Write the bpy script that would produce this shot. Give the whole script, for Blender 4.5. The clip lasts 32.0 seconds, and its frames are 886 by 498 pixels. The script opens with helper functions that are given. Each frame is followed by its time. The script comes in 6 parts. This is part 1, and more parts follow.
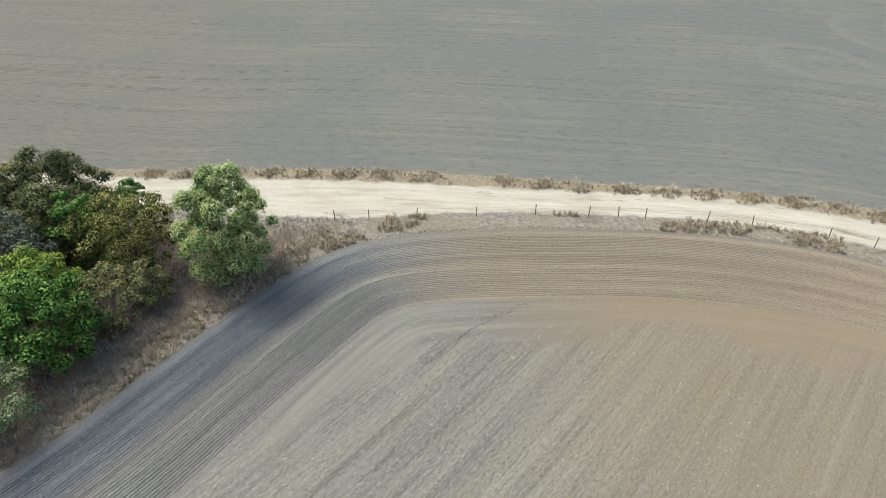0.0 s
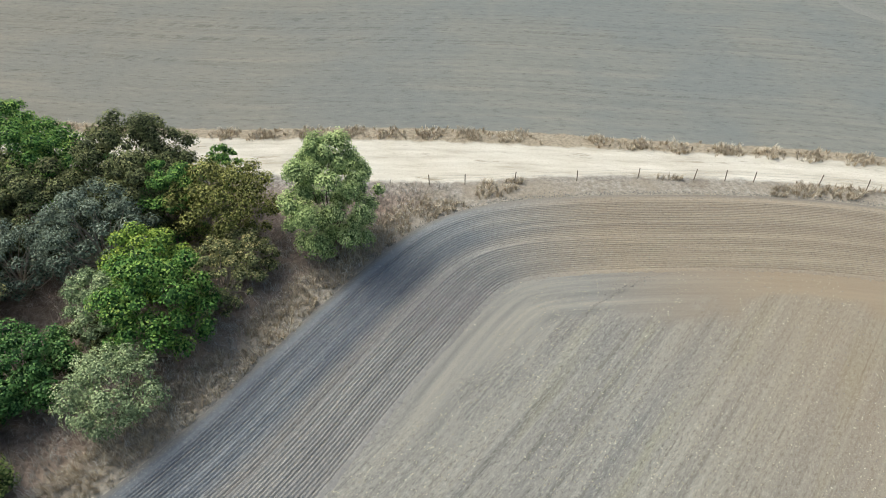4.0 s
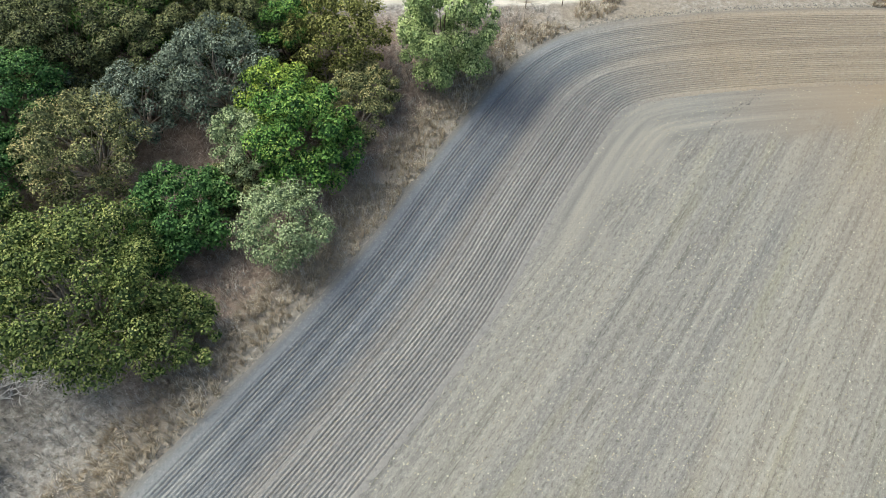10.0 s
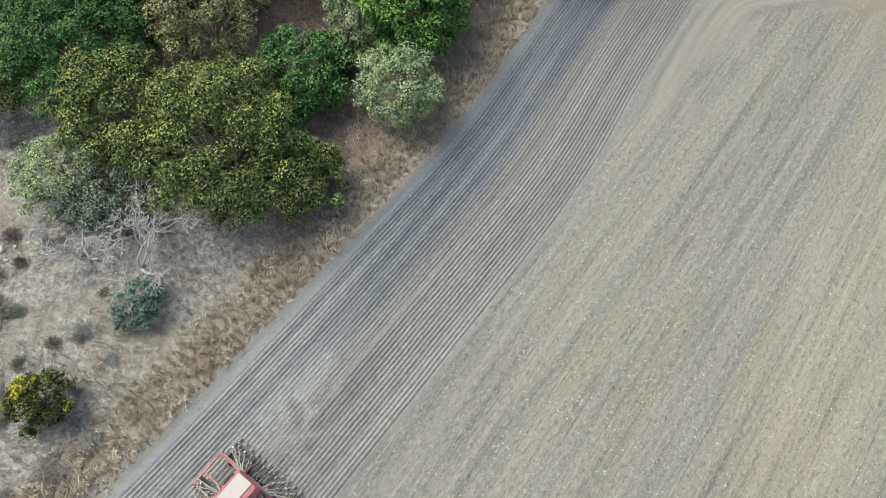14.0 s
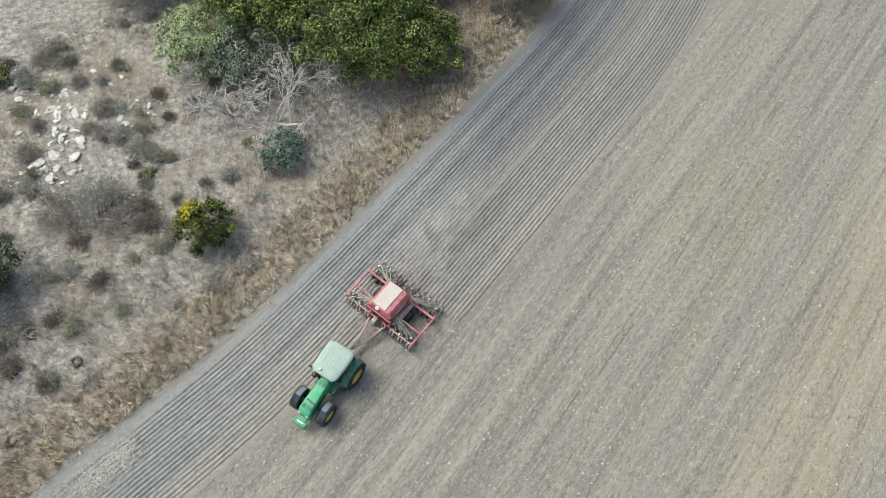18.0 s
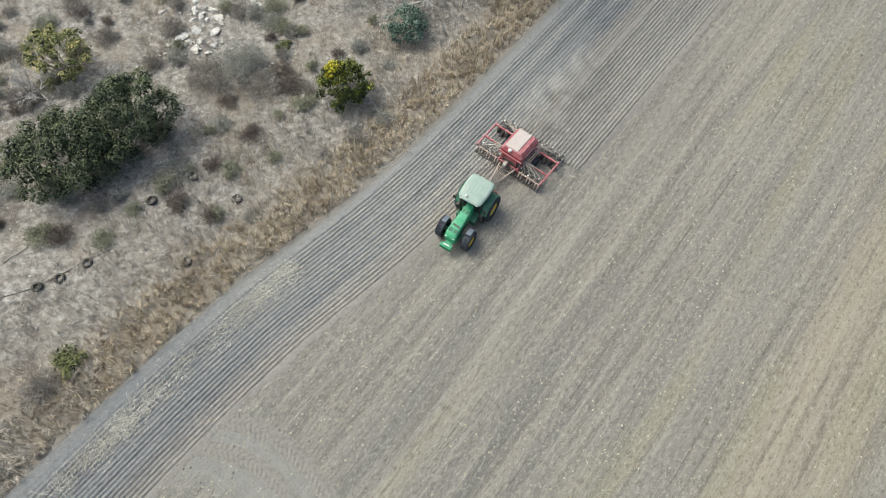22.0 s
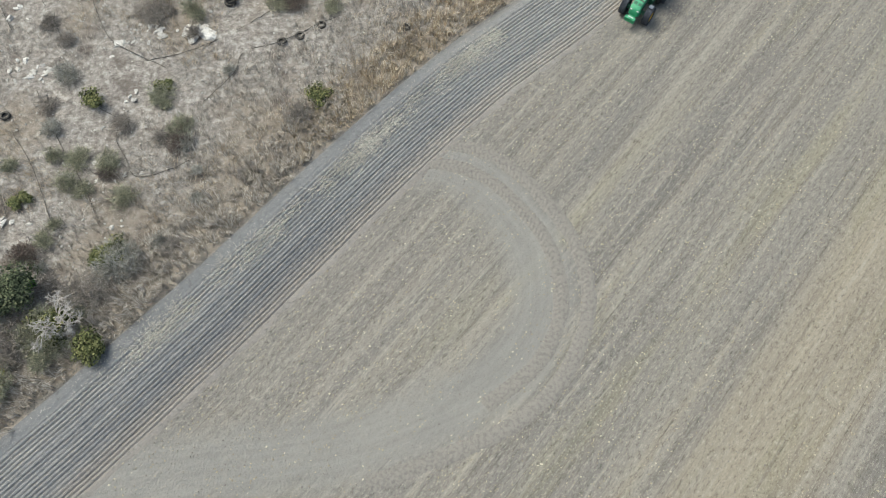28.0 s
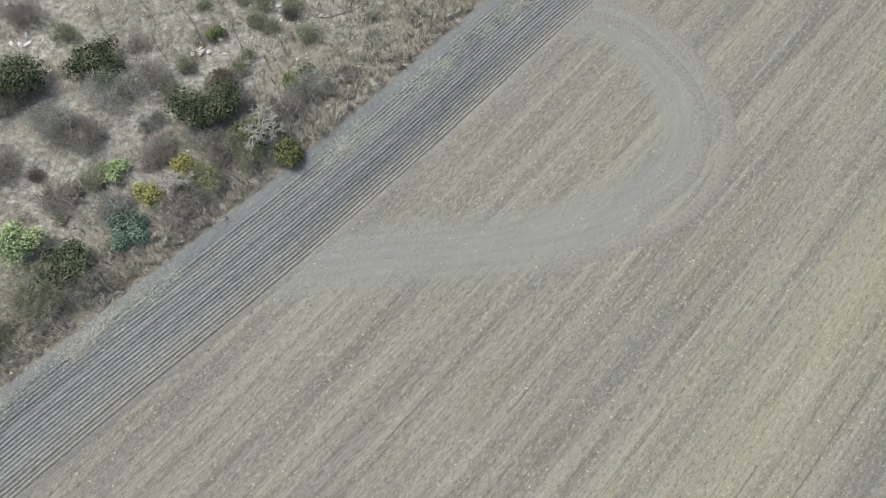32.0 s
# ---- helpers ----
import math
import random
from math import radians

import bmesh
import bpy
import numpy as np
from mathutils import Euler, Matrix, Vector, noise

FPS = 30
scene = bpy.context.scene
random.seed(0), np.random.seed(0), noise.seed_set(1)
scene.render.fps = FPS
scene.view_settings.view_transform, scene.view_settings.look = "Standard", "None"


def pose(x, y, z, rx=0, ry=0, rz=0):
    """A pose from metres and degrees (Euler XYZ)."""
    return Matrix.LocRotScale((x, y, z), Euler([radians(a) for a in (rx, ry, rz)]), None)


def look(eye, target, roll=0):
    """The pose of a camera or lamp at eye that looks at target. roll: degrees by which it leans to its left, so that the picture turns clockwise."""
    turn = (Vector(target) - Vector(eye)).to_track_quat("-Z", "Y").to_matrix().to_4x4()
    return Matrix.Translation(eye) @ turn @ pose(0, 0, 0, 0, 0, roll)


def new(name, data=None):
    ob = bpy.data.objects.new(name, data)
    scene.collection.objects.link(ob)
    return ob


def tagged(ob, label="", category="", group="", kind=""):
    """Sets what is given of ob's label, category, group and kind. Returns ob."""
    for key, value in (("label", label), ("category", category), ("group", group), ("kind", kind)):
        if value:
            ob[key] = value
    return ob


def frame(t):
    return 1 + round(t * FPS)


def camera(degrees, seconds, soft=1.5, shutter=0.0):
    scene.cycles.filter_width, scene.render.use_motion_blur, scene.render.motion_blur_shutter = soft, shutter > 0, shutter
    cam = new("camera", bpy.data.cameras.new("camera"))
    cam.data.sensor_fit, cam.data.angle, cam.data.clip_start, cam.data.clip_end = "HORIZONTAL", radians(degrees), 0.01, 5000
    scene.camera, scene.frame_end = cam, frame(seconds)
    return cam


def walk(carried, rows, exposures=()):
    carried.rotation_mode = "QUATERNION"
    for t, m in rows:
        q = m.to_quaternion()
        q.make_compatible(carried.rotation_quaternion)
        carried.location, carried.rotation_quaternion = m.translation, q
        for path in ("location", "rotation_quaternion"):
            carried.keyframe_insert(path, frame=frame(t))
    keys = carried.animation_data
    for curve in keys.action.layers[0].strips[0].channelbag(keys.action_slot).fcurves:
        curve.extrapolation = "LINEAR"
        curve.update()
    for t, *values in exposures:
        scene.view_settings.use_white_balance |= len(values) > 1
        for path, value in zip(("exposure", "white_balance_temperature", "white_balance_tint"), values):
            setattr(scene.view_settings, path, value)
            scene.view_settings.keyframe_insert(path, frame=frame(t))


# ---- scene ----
cam = camera(67.15, 32.0, 0.45)
PATH = [
    (0, (45.570, -15.125, 42.241), (50.403, 43.210, 0.000), 0.036),
    (1, (42.866, -13.989, 42.454), (47.440, 43.100, 0.000), 0.068),
    (2, (40.126, -12.672, 42.576), (44.525, 42.405, 0.000), 0.063),
    (3, (37.317, -11.206, 42.623), (41.652, 41.247, 0.000), 0.079),
    (3.5, (35.958, -10.551, 42.617), (40.279, 40.276, 0.000), 0.104),
    (5.5, (31.128, -8.617, 42.684), (35.805, 34.756, 0.000), -0.075),
    (6, (29.930, -8.438, 42.699), (34.718, 33.157, 0.000), -0.078),
    (7, (27.555, -8.296, 42.740), (32.553, 30.034, 0.000), -0.109),
    (8, (25.275, -8.525, 42.712), (30.254, 26.734, 0.000), -0.102),
    (9, (23.061, -9.170, 42.839), (27.750, 23.329, 0.000), -0.101),
    (10, (20.899, -10.023, 43.180), (25.254, 20.165, 0.000), -0.164),
    (11, (18.710, -11.218, 43.472), (22.758, 17.000, 0.000), -0.012),
    (12, (16.396, -12.553, 43.816), (20.218, 14.063, 0.000), 0.140),
    (13, (14.157, -14.014, 44.145), (17.682, 11.068, 0.000), 0.242),
    (14, (11.882, -15.720, 44.471), (15.135, 8.166, 0.000), 0.129),
    (14.5, (10.746, -16.715, 44.552), (13.898, 6.693, 0.000), 0.045),
    (16.5, (5.782, -21.565, 44.281), (8.581, 0.733, 0.000), -0.040),
    (17, (4.523, -22.940, 44.183), (7.247, -0.798, 0.000), -0.002),
    (18, (1.949, -25.686, 44.060), (4.597, -3.543, 0.000), 0.038),
    (19, (-0.743, -28.585, 43.793), (1.831, -6.279, 0.000), 0.089),
    (20, (-3.456, -31.477, 43.501), (-0.940, -9.114, 0.000), 0.076),
    (21, (-6.022, -34.046, 43.475), (-3.576, -11.997, 0.000), -0.038),
    (22, (-8.562, -36.461, 43.637), (-6.193, -15.061, 0.000), -0.037),
    (23, (-11.061, -38.855, 43.721), (-8.647, -18.071, 0.000), 0.043),
    (24, (-13.657, -41.468, 43.934), (-11.230, -20.945, 0.000), 0.260),
    (25, (-16.240, -44.244, 44.156), (-13.897, -24.091, 0.000), 0.197),
    (25.5, (-17.543, -45.709, 44.257), (-15.323, -25.824, 0.000), 0.165),
    (27.5, (-22.815, -51.837, 44.565), (-21.359, -32.835, 0.000), -0.087),
    (28, (-24.255, -53.490, 44.683), (-22.962, -34.611, 0.000), -0.074),
    (29, (-27.318, -56.814, 44.820), (-26.295, -38.055, 0.000), -0.038),
    (30, (-30.369, -60.195, 44.955), (-29.511, -41.544, 0.000), 0.033),
    (31, (-33.421, -63.339, 45.101), (-32.692, -44.821, 0.000), 0.102),
    (32, (-36.451, -66.600, 45.278), (-35.837, -48.469, 0.000), 0.054),
]
walk(cam, [(t, look(eye, target, roll)) for t, eye, target, roll in PATH], [(0, 0.24, 5970, 2), (3, 0.26, 5950, 2), (6, 0.42, 5880, 2), (13, 0.44, 5860, 1), (20, 0.34, 6050, 3), (27, 0.26, 6050, 3), (32, 0.22, 5950, 2)])

# ---- world, sun ----
world = bpy.data.worlds.new("sky")
scene.world = world
world.use_nodes = True
wn = world.node_tree
sky = wn.nodes.new("ShaderNodeTexSky")
sky.sky_type = "NISHITA"
sky.sun_disc = False
sky.sun_elevation = radians(56)
sky.sun_rotation = radians(300)
sky.dust_density = 7.0
sky.air_density = 1.2
wn.links.new(sky.outputs[0], wn.nodes["Background"].inputs[0])
wn.nodes["Background"].inputs[1].default_value = 0.13
sun = new("sun", bpy.data.lights.new("sun", "SUN"))
sun.data.energy = 1.25
sun.data.angle = radians(30)
sun.data.color = (1.0, 0.97, 0.91)
sun.matrix_world = look((-34, 25, 62), (0, 0, 0))

# ---- helpers ----


def lin(r, g, b):
    """Linear colour from 0-255 display values."""
    return tuple(((c / 255) / 12.92 if c <= 10 else ((c / 255 + 0.055) / 1.055) ** 2.4) for c in (r, g, b))


class Nodes:
    """Short hand for building node materials."""

    def __init__(self, name, rough=0.9, metal=0.0, spec=0.3):
        self.mat = bpy.data.materials.new(name)
        self.mat.use_nodes = True
        self.tree = self.mat.node_tree
        self.out = self.tree.nodes["Material Output"]
        self.bsdf = self.tree.nodes["Principled BSDF"]
        self.bsdf.inputs["Roughness"].default_value = rough
        self.bsdf.inputs["Metallic"].default_value = metal
        self.bsdf.inputs["Specular IOR Level"].default_value = spec

    def add(self, kind, **inputs):
        n = self.tree.nodes.new(kind)
        for k, v in inputs.items():
            key = int(k[1:]) if k[0] == "i" and k[1:].isdigit() else k.replace("_", " ")
            self.put(n.inputs[key], v)
        return n

    def put(self, socket, v):
        if isinstance(v, bpy.types.NodeSocket):
            self.tree.links.new(v, socket)
        elif isinstance(v, tuple) and len(v) == 3 and socket.type == "RGBA":
            socket.default_value = (*v, 1)
        else:
            socket.default_value = v

    def attr(self, name):
        n = self.tree.nodes.new("ShaderNodeAttribute")
        n.attribute_name = name
        return n.outputs["Fac"]

    def math(self, op, a, b=0.0, c=0.0):
        n = self.tree.nodes.new("ShaderNodeMath")
        n.operation = op
        for s, v in zip(n.inputs, (a, b, c)):
            self.put(s, v)
        return n.outputs[0]

    def place(self):
        n = self.tree.nodes.new("ShaderNodeNewGeometry")
        return n.outputs["Position"]

    def local(self):
        return self.tree.nodes.new("ShaderNodeTexCoord").outputs["Object"]

    def island(self):
        n = self.tree.nodes.new("ShaderNodeNewGeometry")
        return n.outputs["Random Per Island"]

    def whole(self):
        return self.tree.nodes.new("ShaderNodeObjectInfo").outputs["Random"]

    def vec(self, x, y, z=0.0):
        return self.add("ShaderNodeCombineXYZ", X=x, Y=y, Z=z).outputs[0]

    def noise(self, vector, scale, detail=3.0, rough=0.55, warp=0.0):
        return self.add("ShaderNodeTexNoise", Vector=vector, Scale=scale, Detail=detail, Roughness=rough, Distortion=warp).outputs["Fac"]

    def voronoi(self, vector, scale):
        return self.add("ShaderNodeTexVoronoi", Vector=vector, Scale=scale).outputs["Distance"]

    def step(self, v, lo, hi, a=0.0, b=1.0):
        n = self.tree.nodes.new("ShaderNodeMapRange")
        n.interpolation_type = "SMOOTHSTEP"
        for s, val in zip(n.inputs, (v, lo, hi, a, b)):
            self.put(s, val)
        return n.outputs[0]

    def ramp(self, v, *stops):
        n = self.tree.nodes.new("ShaderNodeValToRGB")
        self.put(n.inputs[0], v)
        while len(n.color_ramp.elements) < len(stops):
            n.color_ramp.elements.new(0.5)
        for e, (p, c) in zip(n.color_ramp.elements, stops):
            e.position, e.color = p, (*c, 1)
        return n.outputs[0]

    def mix(self, f, a, b, mode="MIX"):
        n = self.tree.nodes.new("ShaderNodeMix")
        n.data_type, n.blend_type = "RGBA", mode
        self.put(n.inputs[0], f)
        self.put(n.inputs[6], a)
        self.put(n.inputs[7], b)
        return n.outputs[2]

    def bump(self, height, strength=0.5, dist=0.05):
        n = self.add("ShaderNodeBump", Height=height, Strength=strength, Distance=dist)
        self.put(self.bsdf.inputs["Normal"], n.outputs[0])

    def color(self, v):
        self.put(self.bsdf.inputs["Base Color"], v)
        return self.mat


def mesh_from(name, verts, faces, mats, smooth=False):
    me = bpy.data.meshes.new(name)
    me.from_pydata(verts, [], faces)
    for m in mats if isinstance(mats, (list, tuple)) else [mats]:
        me.materials.append(m)
    if smooth:
        me.shade_smooth()
    me.update()
    return me


def fast_mesh(name, verts, quads, mat):
    """A mesh from arrays of vertices and four-cornered faces."""
    me = bpy.data.meshes.new(name)
    verts, quads = np.ascontiguousarray(verts, np.float32), np.ascontiguousarray(quads, np.int32)
    me.vertices.add(len(verts))
    me.vertices.foreach_set("co", verts.ravel())
    me.loops.add(quads.size)
    me.loops.foreach_set("vertex_index", quads.ravel())
    me.polygons.add(len(quads))
    me.polygons.foreach_set("loop_start", np.arange(0, quads.size, quads.shape[1], dtype=np.int32))
    me.materials.append(mat)
    me.update(calc_edges=True)
    return me


def give(me, name, values):
    a = me.attributes.new(name, "FLOAT", "POINT")
    a.data.foreach_set("value", np.ascontiguousarray(values, np.float32))


def smooth_line(points, gap):
    """A rounded line through points, sampled every gap metres."""
    p = np.array(points, float)
    p = np.vstack([2 * p[0] - p[1], p, 2 * p[-1] - p[-2]])
    out = []
    for i in range(1, len(p) - 2):
        a, b, c, d = p[i - 1 : i + 3]
        n = max(2, int(np.linalg.norm(c - b) / 0.25))
        for t in np.linspace(0, 1, n, endpoint=False):
            out.append(0.5 * (2 * b + (c - a) * t + (2 * a - 5 * b + 4 * c - d) * t**2 + (3 * b - a - 3 * c + d) * t**3))
    out = np.array(out + [p[-2]])
    run = np.r_[0, np.cumsum(np.linalg.norm(np.diff(out, axis=0), axis=1))]
    s = np.arange(0, run[-1], gap)
    return np.c_[np.interp(s, run, out[:, 0]), np.interp(s, run, out[:, 1])]


def soften(a, n):
    k = np.ones(2 * n + 1) / (2 * n + 1)
    return np.c_[[np.convolve(np.pad(a[:, c], n, mode="edge"), k, "valid") for c in range(a.shape[1])]].T


def beside(pts, line):
    """Signed distance of points to a line, positive to its right, and how far along it they lie."""
    best, side, along = np.full(len(pts), 1e9), np.ones(len(pts)), np.zeros(len(pts))
    run = 0.0
    for a, b in zip(line[:-1], line[1:]):
        d = b - a
        n = np.linalg.norm(d)
        t = np.clip(((pts - a) @ d) / n**2, 0, 1)
        q = pts - (a + t[:, None] * d)
        r = np.hypot(q[:, 0], q[:, 1])
        near = r < best - 1e-9
        best = np.where(near, r, best)
        cross = d[0] * (pts[:, 1] - a[1]) - d[1] * (pts[:, 0] - a[0])
        side = np.where(near, np.where(cross > 0, -1.0, 1.0), side)
        along = np.where(near, run + t * n, along)
        run += n
    return best * side, along


# ---- plan ----
EDGE = [(-260, -233), (-100, -88.5), (-66.1, -57.6), (-54.8, -47.7), (-47.9, -41.4), (-40.1, -34), (-30.5, -24.4), (-21.7, -16.4), (-14.2, -10.9),
        (-7.4, -5.2), (-1.1, 0.9), (4.3, 6.2), (9.8, 11.7), (15.9, 17.9), (20, 22.6), (24.6, 28.8), (30.6, 36.2), (36.2, 42.3), (41.8, 45.4), (49.1, 46.5),
        (61.3, 46.2), (73.9, 44.8), (85.7, 41.9), (92.5, 38.9), (98.4, 34.9), (113, 21), (150, -15), (230, -95)]
ROAD_LOW = [(-300, 112), (-57, 67.5), (15.5, 54.2), (31.7, 51.3), (41.3, 50.2), (51, 50.3), (61.9, 49.6), (81, 46.3), (94.1, 41.7), (100.2, 37), (116.3, 22.4), (153, -12), (233, -92)]
ROAD_UP = [(-300, 120), (-56.7, 75.1), (7, 62.7), (27.1, 60.4), (45.6, 57.9), (63, 54.8), (83.1, 51.3), (93.3, 47.8), (100.9, 43.9), (120.3, 30.1), (158, -4), (238, -84)]
FAR_EDGE = [(-300, 123), (-57, 77.5), (5.4, 65), (29.5, 62.9), (48.5, 60.5), (65.5, 56.8), (85.7, 52.5), (96.6, 49.2), (102.8, 46.4), (122.9, 32.5), (161, -1), (241, -81)]
edge = soften(smooth_line(EDGE, 0.5), 8)
road_low, road_up, far_edge = (smooth_line(p, 5.0) for p in (ROAD_LOW, ROAD_UP, FAR_EDGE))
ROW = np.array((0.70, 0.714))  # the way the long field lines run
ACROSS = np.array((0.714, -0.70))

# the line along which the machine has turned
TURN = [(-24, -27.2), (-20.4, -28.3), (-17.6, -30.8), (-15.2, -35), (-15, -39.5), (-17, -43.3), (-21, -46.1), (-29.2, -48.6), (-39.6, -49.4), (-47, -50.2)]

# ---- ground ----
def ground_material():
    n = Nodes("soil_and_grass", rough=0.97, spec=0.08)
    p = n.place()
    wob = n.math("SUBTRACT", n.noise(p, 0.5, 4), 0.5)
    fine = n.noise(p, 2.6, 5, 0.7)
    grit = n.noise(p, 7.0, 3, 0.7)
    big = n.noise(p, 0.045, 3)
    d_edge, d_low, d_up, d_far = (n.attr(a) for a in ("d_edge", "d_low", "d_up", "d_far"))
    u, v = n.attr("row_u"), n.attr("row_v")
    # cropped field: soft streaks along the rows, broken ruts, fine tilth
    streak = n.noise(n.vec(n.math("MULTIPLY", u, 0.03), v), 0.5, 4, 0.6)
    thin = n.noise(n.vec(n.math("MULTIPLY", u, 0.035), v), 1.5, 5, 0.7)
    grain = n.noise(n.vec(n.math("MULTIPLY", u, 0.42), v), 4.4, 5, 0.85)
    field = n.ramp(streak, (0.32, lin(124, 121, 115)), (0.5, lin(139, 135, 126)), (0.68, lin(155, 149, 136)))
    field = n.mix(n.step(big, 0.45, 0.62, 0.0, 0.4), field, lin(137, 132, 124))
    tan_bed = n.step(n.math("ABSOLUTE", n.math("ADD", n.math("SUBTRACT", v, 32.5), n.math("MULTIPLY", n.math("SUBTRACT", streak, 0.5), 9.0))), 1.5, 6.0, 0.42, 0.0)
    field = n.mix(n.math("MULTIPLY", tan_bed, n.step(u, 14.0, 40.0, 1.0, 0.3)), field, lin(170, 158, 132))
    weeds = n.noise(n.vec(n.math("MULTIPLY", u, 0.12), n.math("ADD", v, 131.0)), 0.3, 4, 0.6)
    field = n.mix(n.math("MULTIPLY", n.step(weeds, 0.52, 0.66, 0.0, 0.4), n.step(d_edge, 13.0, 20.0)), field, lin(146, 141, 114))
    field = n.mix(n.step(thin, 0.5, 0.66, 0.0, 0.48), field, lin(104, 99, 92))
    field = n.mix(n.step(thin, 0.34, 0.48, 0.5, 0.0), field, lin(168, 162, 148))
    field = n.mix(n.step(grain, 0.51, 0.66, 0.0, 0.66), field, lin(82, 79, 72))
    field = n.mix(n.step(grain, 0.34, 0.48, 0.62, 0.0), field, lin(184, 178, 162))
    sway = n.math("ADD", n.math("MULTIPLY", v, 0.27), n.math("MULTIPLY", n.noise(n.vec(n.math("MULTIPLY", u, 0.004), v), 0.21, 2), 3.0))
    rut_a = n.math("ABSOLUTE", n.math("SUBTRACT", n.math("FRACT", n.math("ADD", sway, n.math("MULTIPLY", wob, 0.05))), 0.5))
    broken = n.step(n.noise(n.vec(n.math("MULTIPLY", u, 0.3), v), 0.7, 5, 0.7), 0.44, 0.6)
    field = n.mix(n.math("MULTIPLY", n.step(rut_a, 0.01, 0.028, 0.45, 0.0), broken), field, lin(86, 81, 74))
    field = n.mix(n.step(grit, 0.56, 0.68, 0.0, 0.5), field, lin(184, 178, 160))
    head = n.noise(n.vec(n.math("MULTIPLY", n.attr("along"), 0.03), d_edge), 0.8, 5, 0.65)
    head = n.ramp(head, (0.32, lin(122, 119, 112)), (0.5, lin(142, 138, 129)), (0.68, lin(162, 154, 139)))
    head = n.mix(n.step(grain, 0.52, 0.72, 0.0, 0.5), head, lin(106, 100, 91))
    head = n.mix(n.step(grit, 0.57, 0.7, 0.0, 0.4), head, lin(178, 171, 154))
    head = n.mix(n.math("MULTIPLY", n.attr("tan"), 0.55), head, lin(158, 138, 112))
    rim = n.step(n.math("ADD", d_edge, n.math("MULTIPLY", n.math("SUBTRACT", n.noise(p, 0.12, 4), 0.5), 14.0)), 15.0, 18.0, 1.0, 0.0)
    field = n.mix(n.math("MULTIPLY", rim, n.attr("headland")), field, head)
    field = n.mix(n.math("MULTIPLY", n.attr("tan"), 0.45), field, lin(154, 135, 108))
    # smooth pressed ground where the machine has turned
    ribs = n.noise(n.vec(n.math("MULTIPLY", n.attr("turn_s"), 0.06), n.attr("turn_d")), 1.8, 4, 0.7)
    pressed = n.ramp(ribs, (0.35, lin(140, 138, 132)), (0.65, lin(152, 150, 142)))
    pressed = n.mix(n.step(fine, 0.5, 0.72, 0.0, 0.25), pressed, lin(116, 112, 105))
    soft = n.step(n.math("ADD", n.math("ABSOLUTE", n.attr("turn_d")), n.math("MULTIPLY", wob, 1.6)), 1.0, 3.4, 0.8, 0.0)
    field = n.mix(soft, field, pressed)
    # far field across the road
    fv = n.noise(n.vec(n.math("MULTIPLY", n.attr("row_x"), 0.03), d_far), 0.7, 5, 0.6)
    far = n.ramp(fv, (0.3, lin(122, 121, 113)), (0.5, lin(132, 131, 122)), (0.72, lin(143, 139, 127)))
    far = n.mix(n.step(big, 0.38, 0.62, 0.0, 0.7), far, lin(122, 125, 121))
    far = n.mix(n.step(n.attr("row_x"), -20.0, 70.0, 0.3, 0.0), far, lin(136, 124, 104))
    far_grain = n.noise(n.vec(n.math("MULTIPLY", n.attr("row_x"), 0.35), d_far), 1.5, 6, 0.85)
    far = n.mix(n.step(far_grain, 0.5, 0.7, 0.0, 0.65), far, lin(84, 82, 76))
    far = n.mix(n.step(far_grain, 0.3, 0.46, 0.5, 0.0), far, lin(160, 154, 140))
    far_rut = n.math("ABSOLUTE", n.math("SUBTRACT", n.noise(n.vec(n.math("MULTIPLY", n.attr("row_x"), 0.005), d_far), 0.16, 2), 0.5))
    far = n.mix(n.math("MULTIPLY", n.step(far_rut, 0.002, 0.008, 0.4, 0.0), broken), far, lin(82, 79, 73))
    # scrub
    tuft = n.noise(p, 1.9, 6, 0.75)
    scrub = n.ramp(tuft, (0.34, lin(106, 101, 94)), (0.5, lin(150, 144, 135)), (0.66, lin(192, 187, 177)))
    scrub = n.mix(n.step(fine, 0.5, 0.75, 0.0, 0.55), scrub, lin(84, 78, 70))
    scrub = n.mix(n.step(grit, 0.56, 0.7, 0.0, 0.4), scrub, lin(178, 170, 158))
    scrub = n.mix(n.step(n.noise(p, 0.11, 3), 0.5, 0.66, 0.0, 0.5), scrub, lin(146, 134, 116))
    scrub = n.mix(n.step(n.noise(p, 0.3, 4, 0.6), 0.54, 0.68, 0.0, 0.55), scrub, lin(92, 82, 74))
    wood = n.ramp(tuft, (0.3, lin(110, 95, 83)), (0.7, lin(176, 156, 140)))
    scrub = n.mix(n.attr("wood"), scrub, wood)
    straw = n.ramp(fine, (0.3, lin(128, 115, 97)), (0.7, lin(184, 170, 146)))
    near_edge = n.step(n.math("ADD", d_edge, n.math("MULTIPLY", wob, 6.0)), -6.0, -1.5)
    scrub = n.mix(n.math("MULTIPLY", near_edge, n.math("ADD", 0.45, n.math("MULTIPLY", n.attr("wood"), 0.4))), scrub, straw)
    # road
    rut = n.noise(n.vec(n.math("MULTIPLY", n.attr("row_x"), 0.16), d_up), 0.7, 6, 0.68)
    road = n.ramp(rut, (0.3, lin(176, 164, 144)), (0.45, lin(203, 194, 176)), (0.68, lin(220, 212, 196)))
    road = n.mix(n.step(fine, 0.5, 0.7, 0.0, 0.4), road, lin(182, 168, 146))
    worn = n.noise(n.vec(n.math("MULTIPLY", n.attr("row_x"), 0.22), d_up), 0.42, 6, 0.75)
    road = n.mix(n.step(worn, 0.56, 0.68, 0.0, 0.8), road, lin(138, 124, 100))
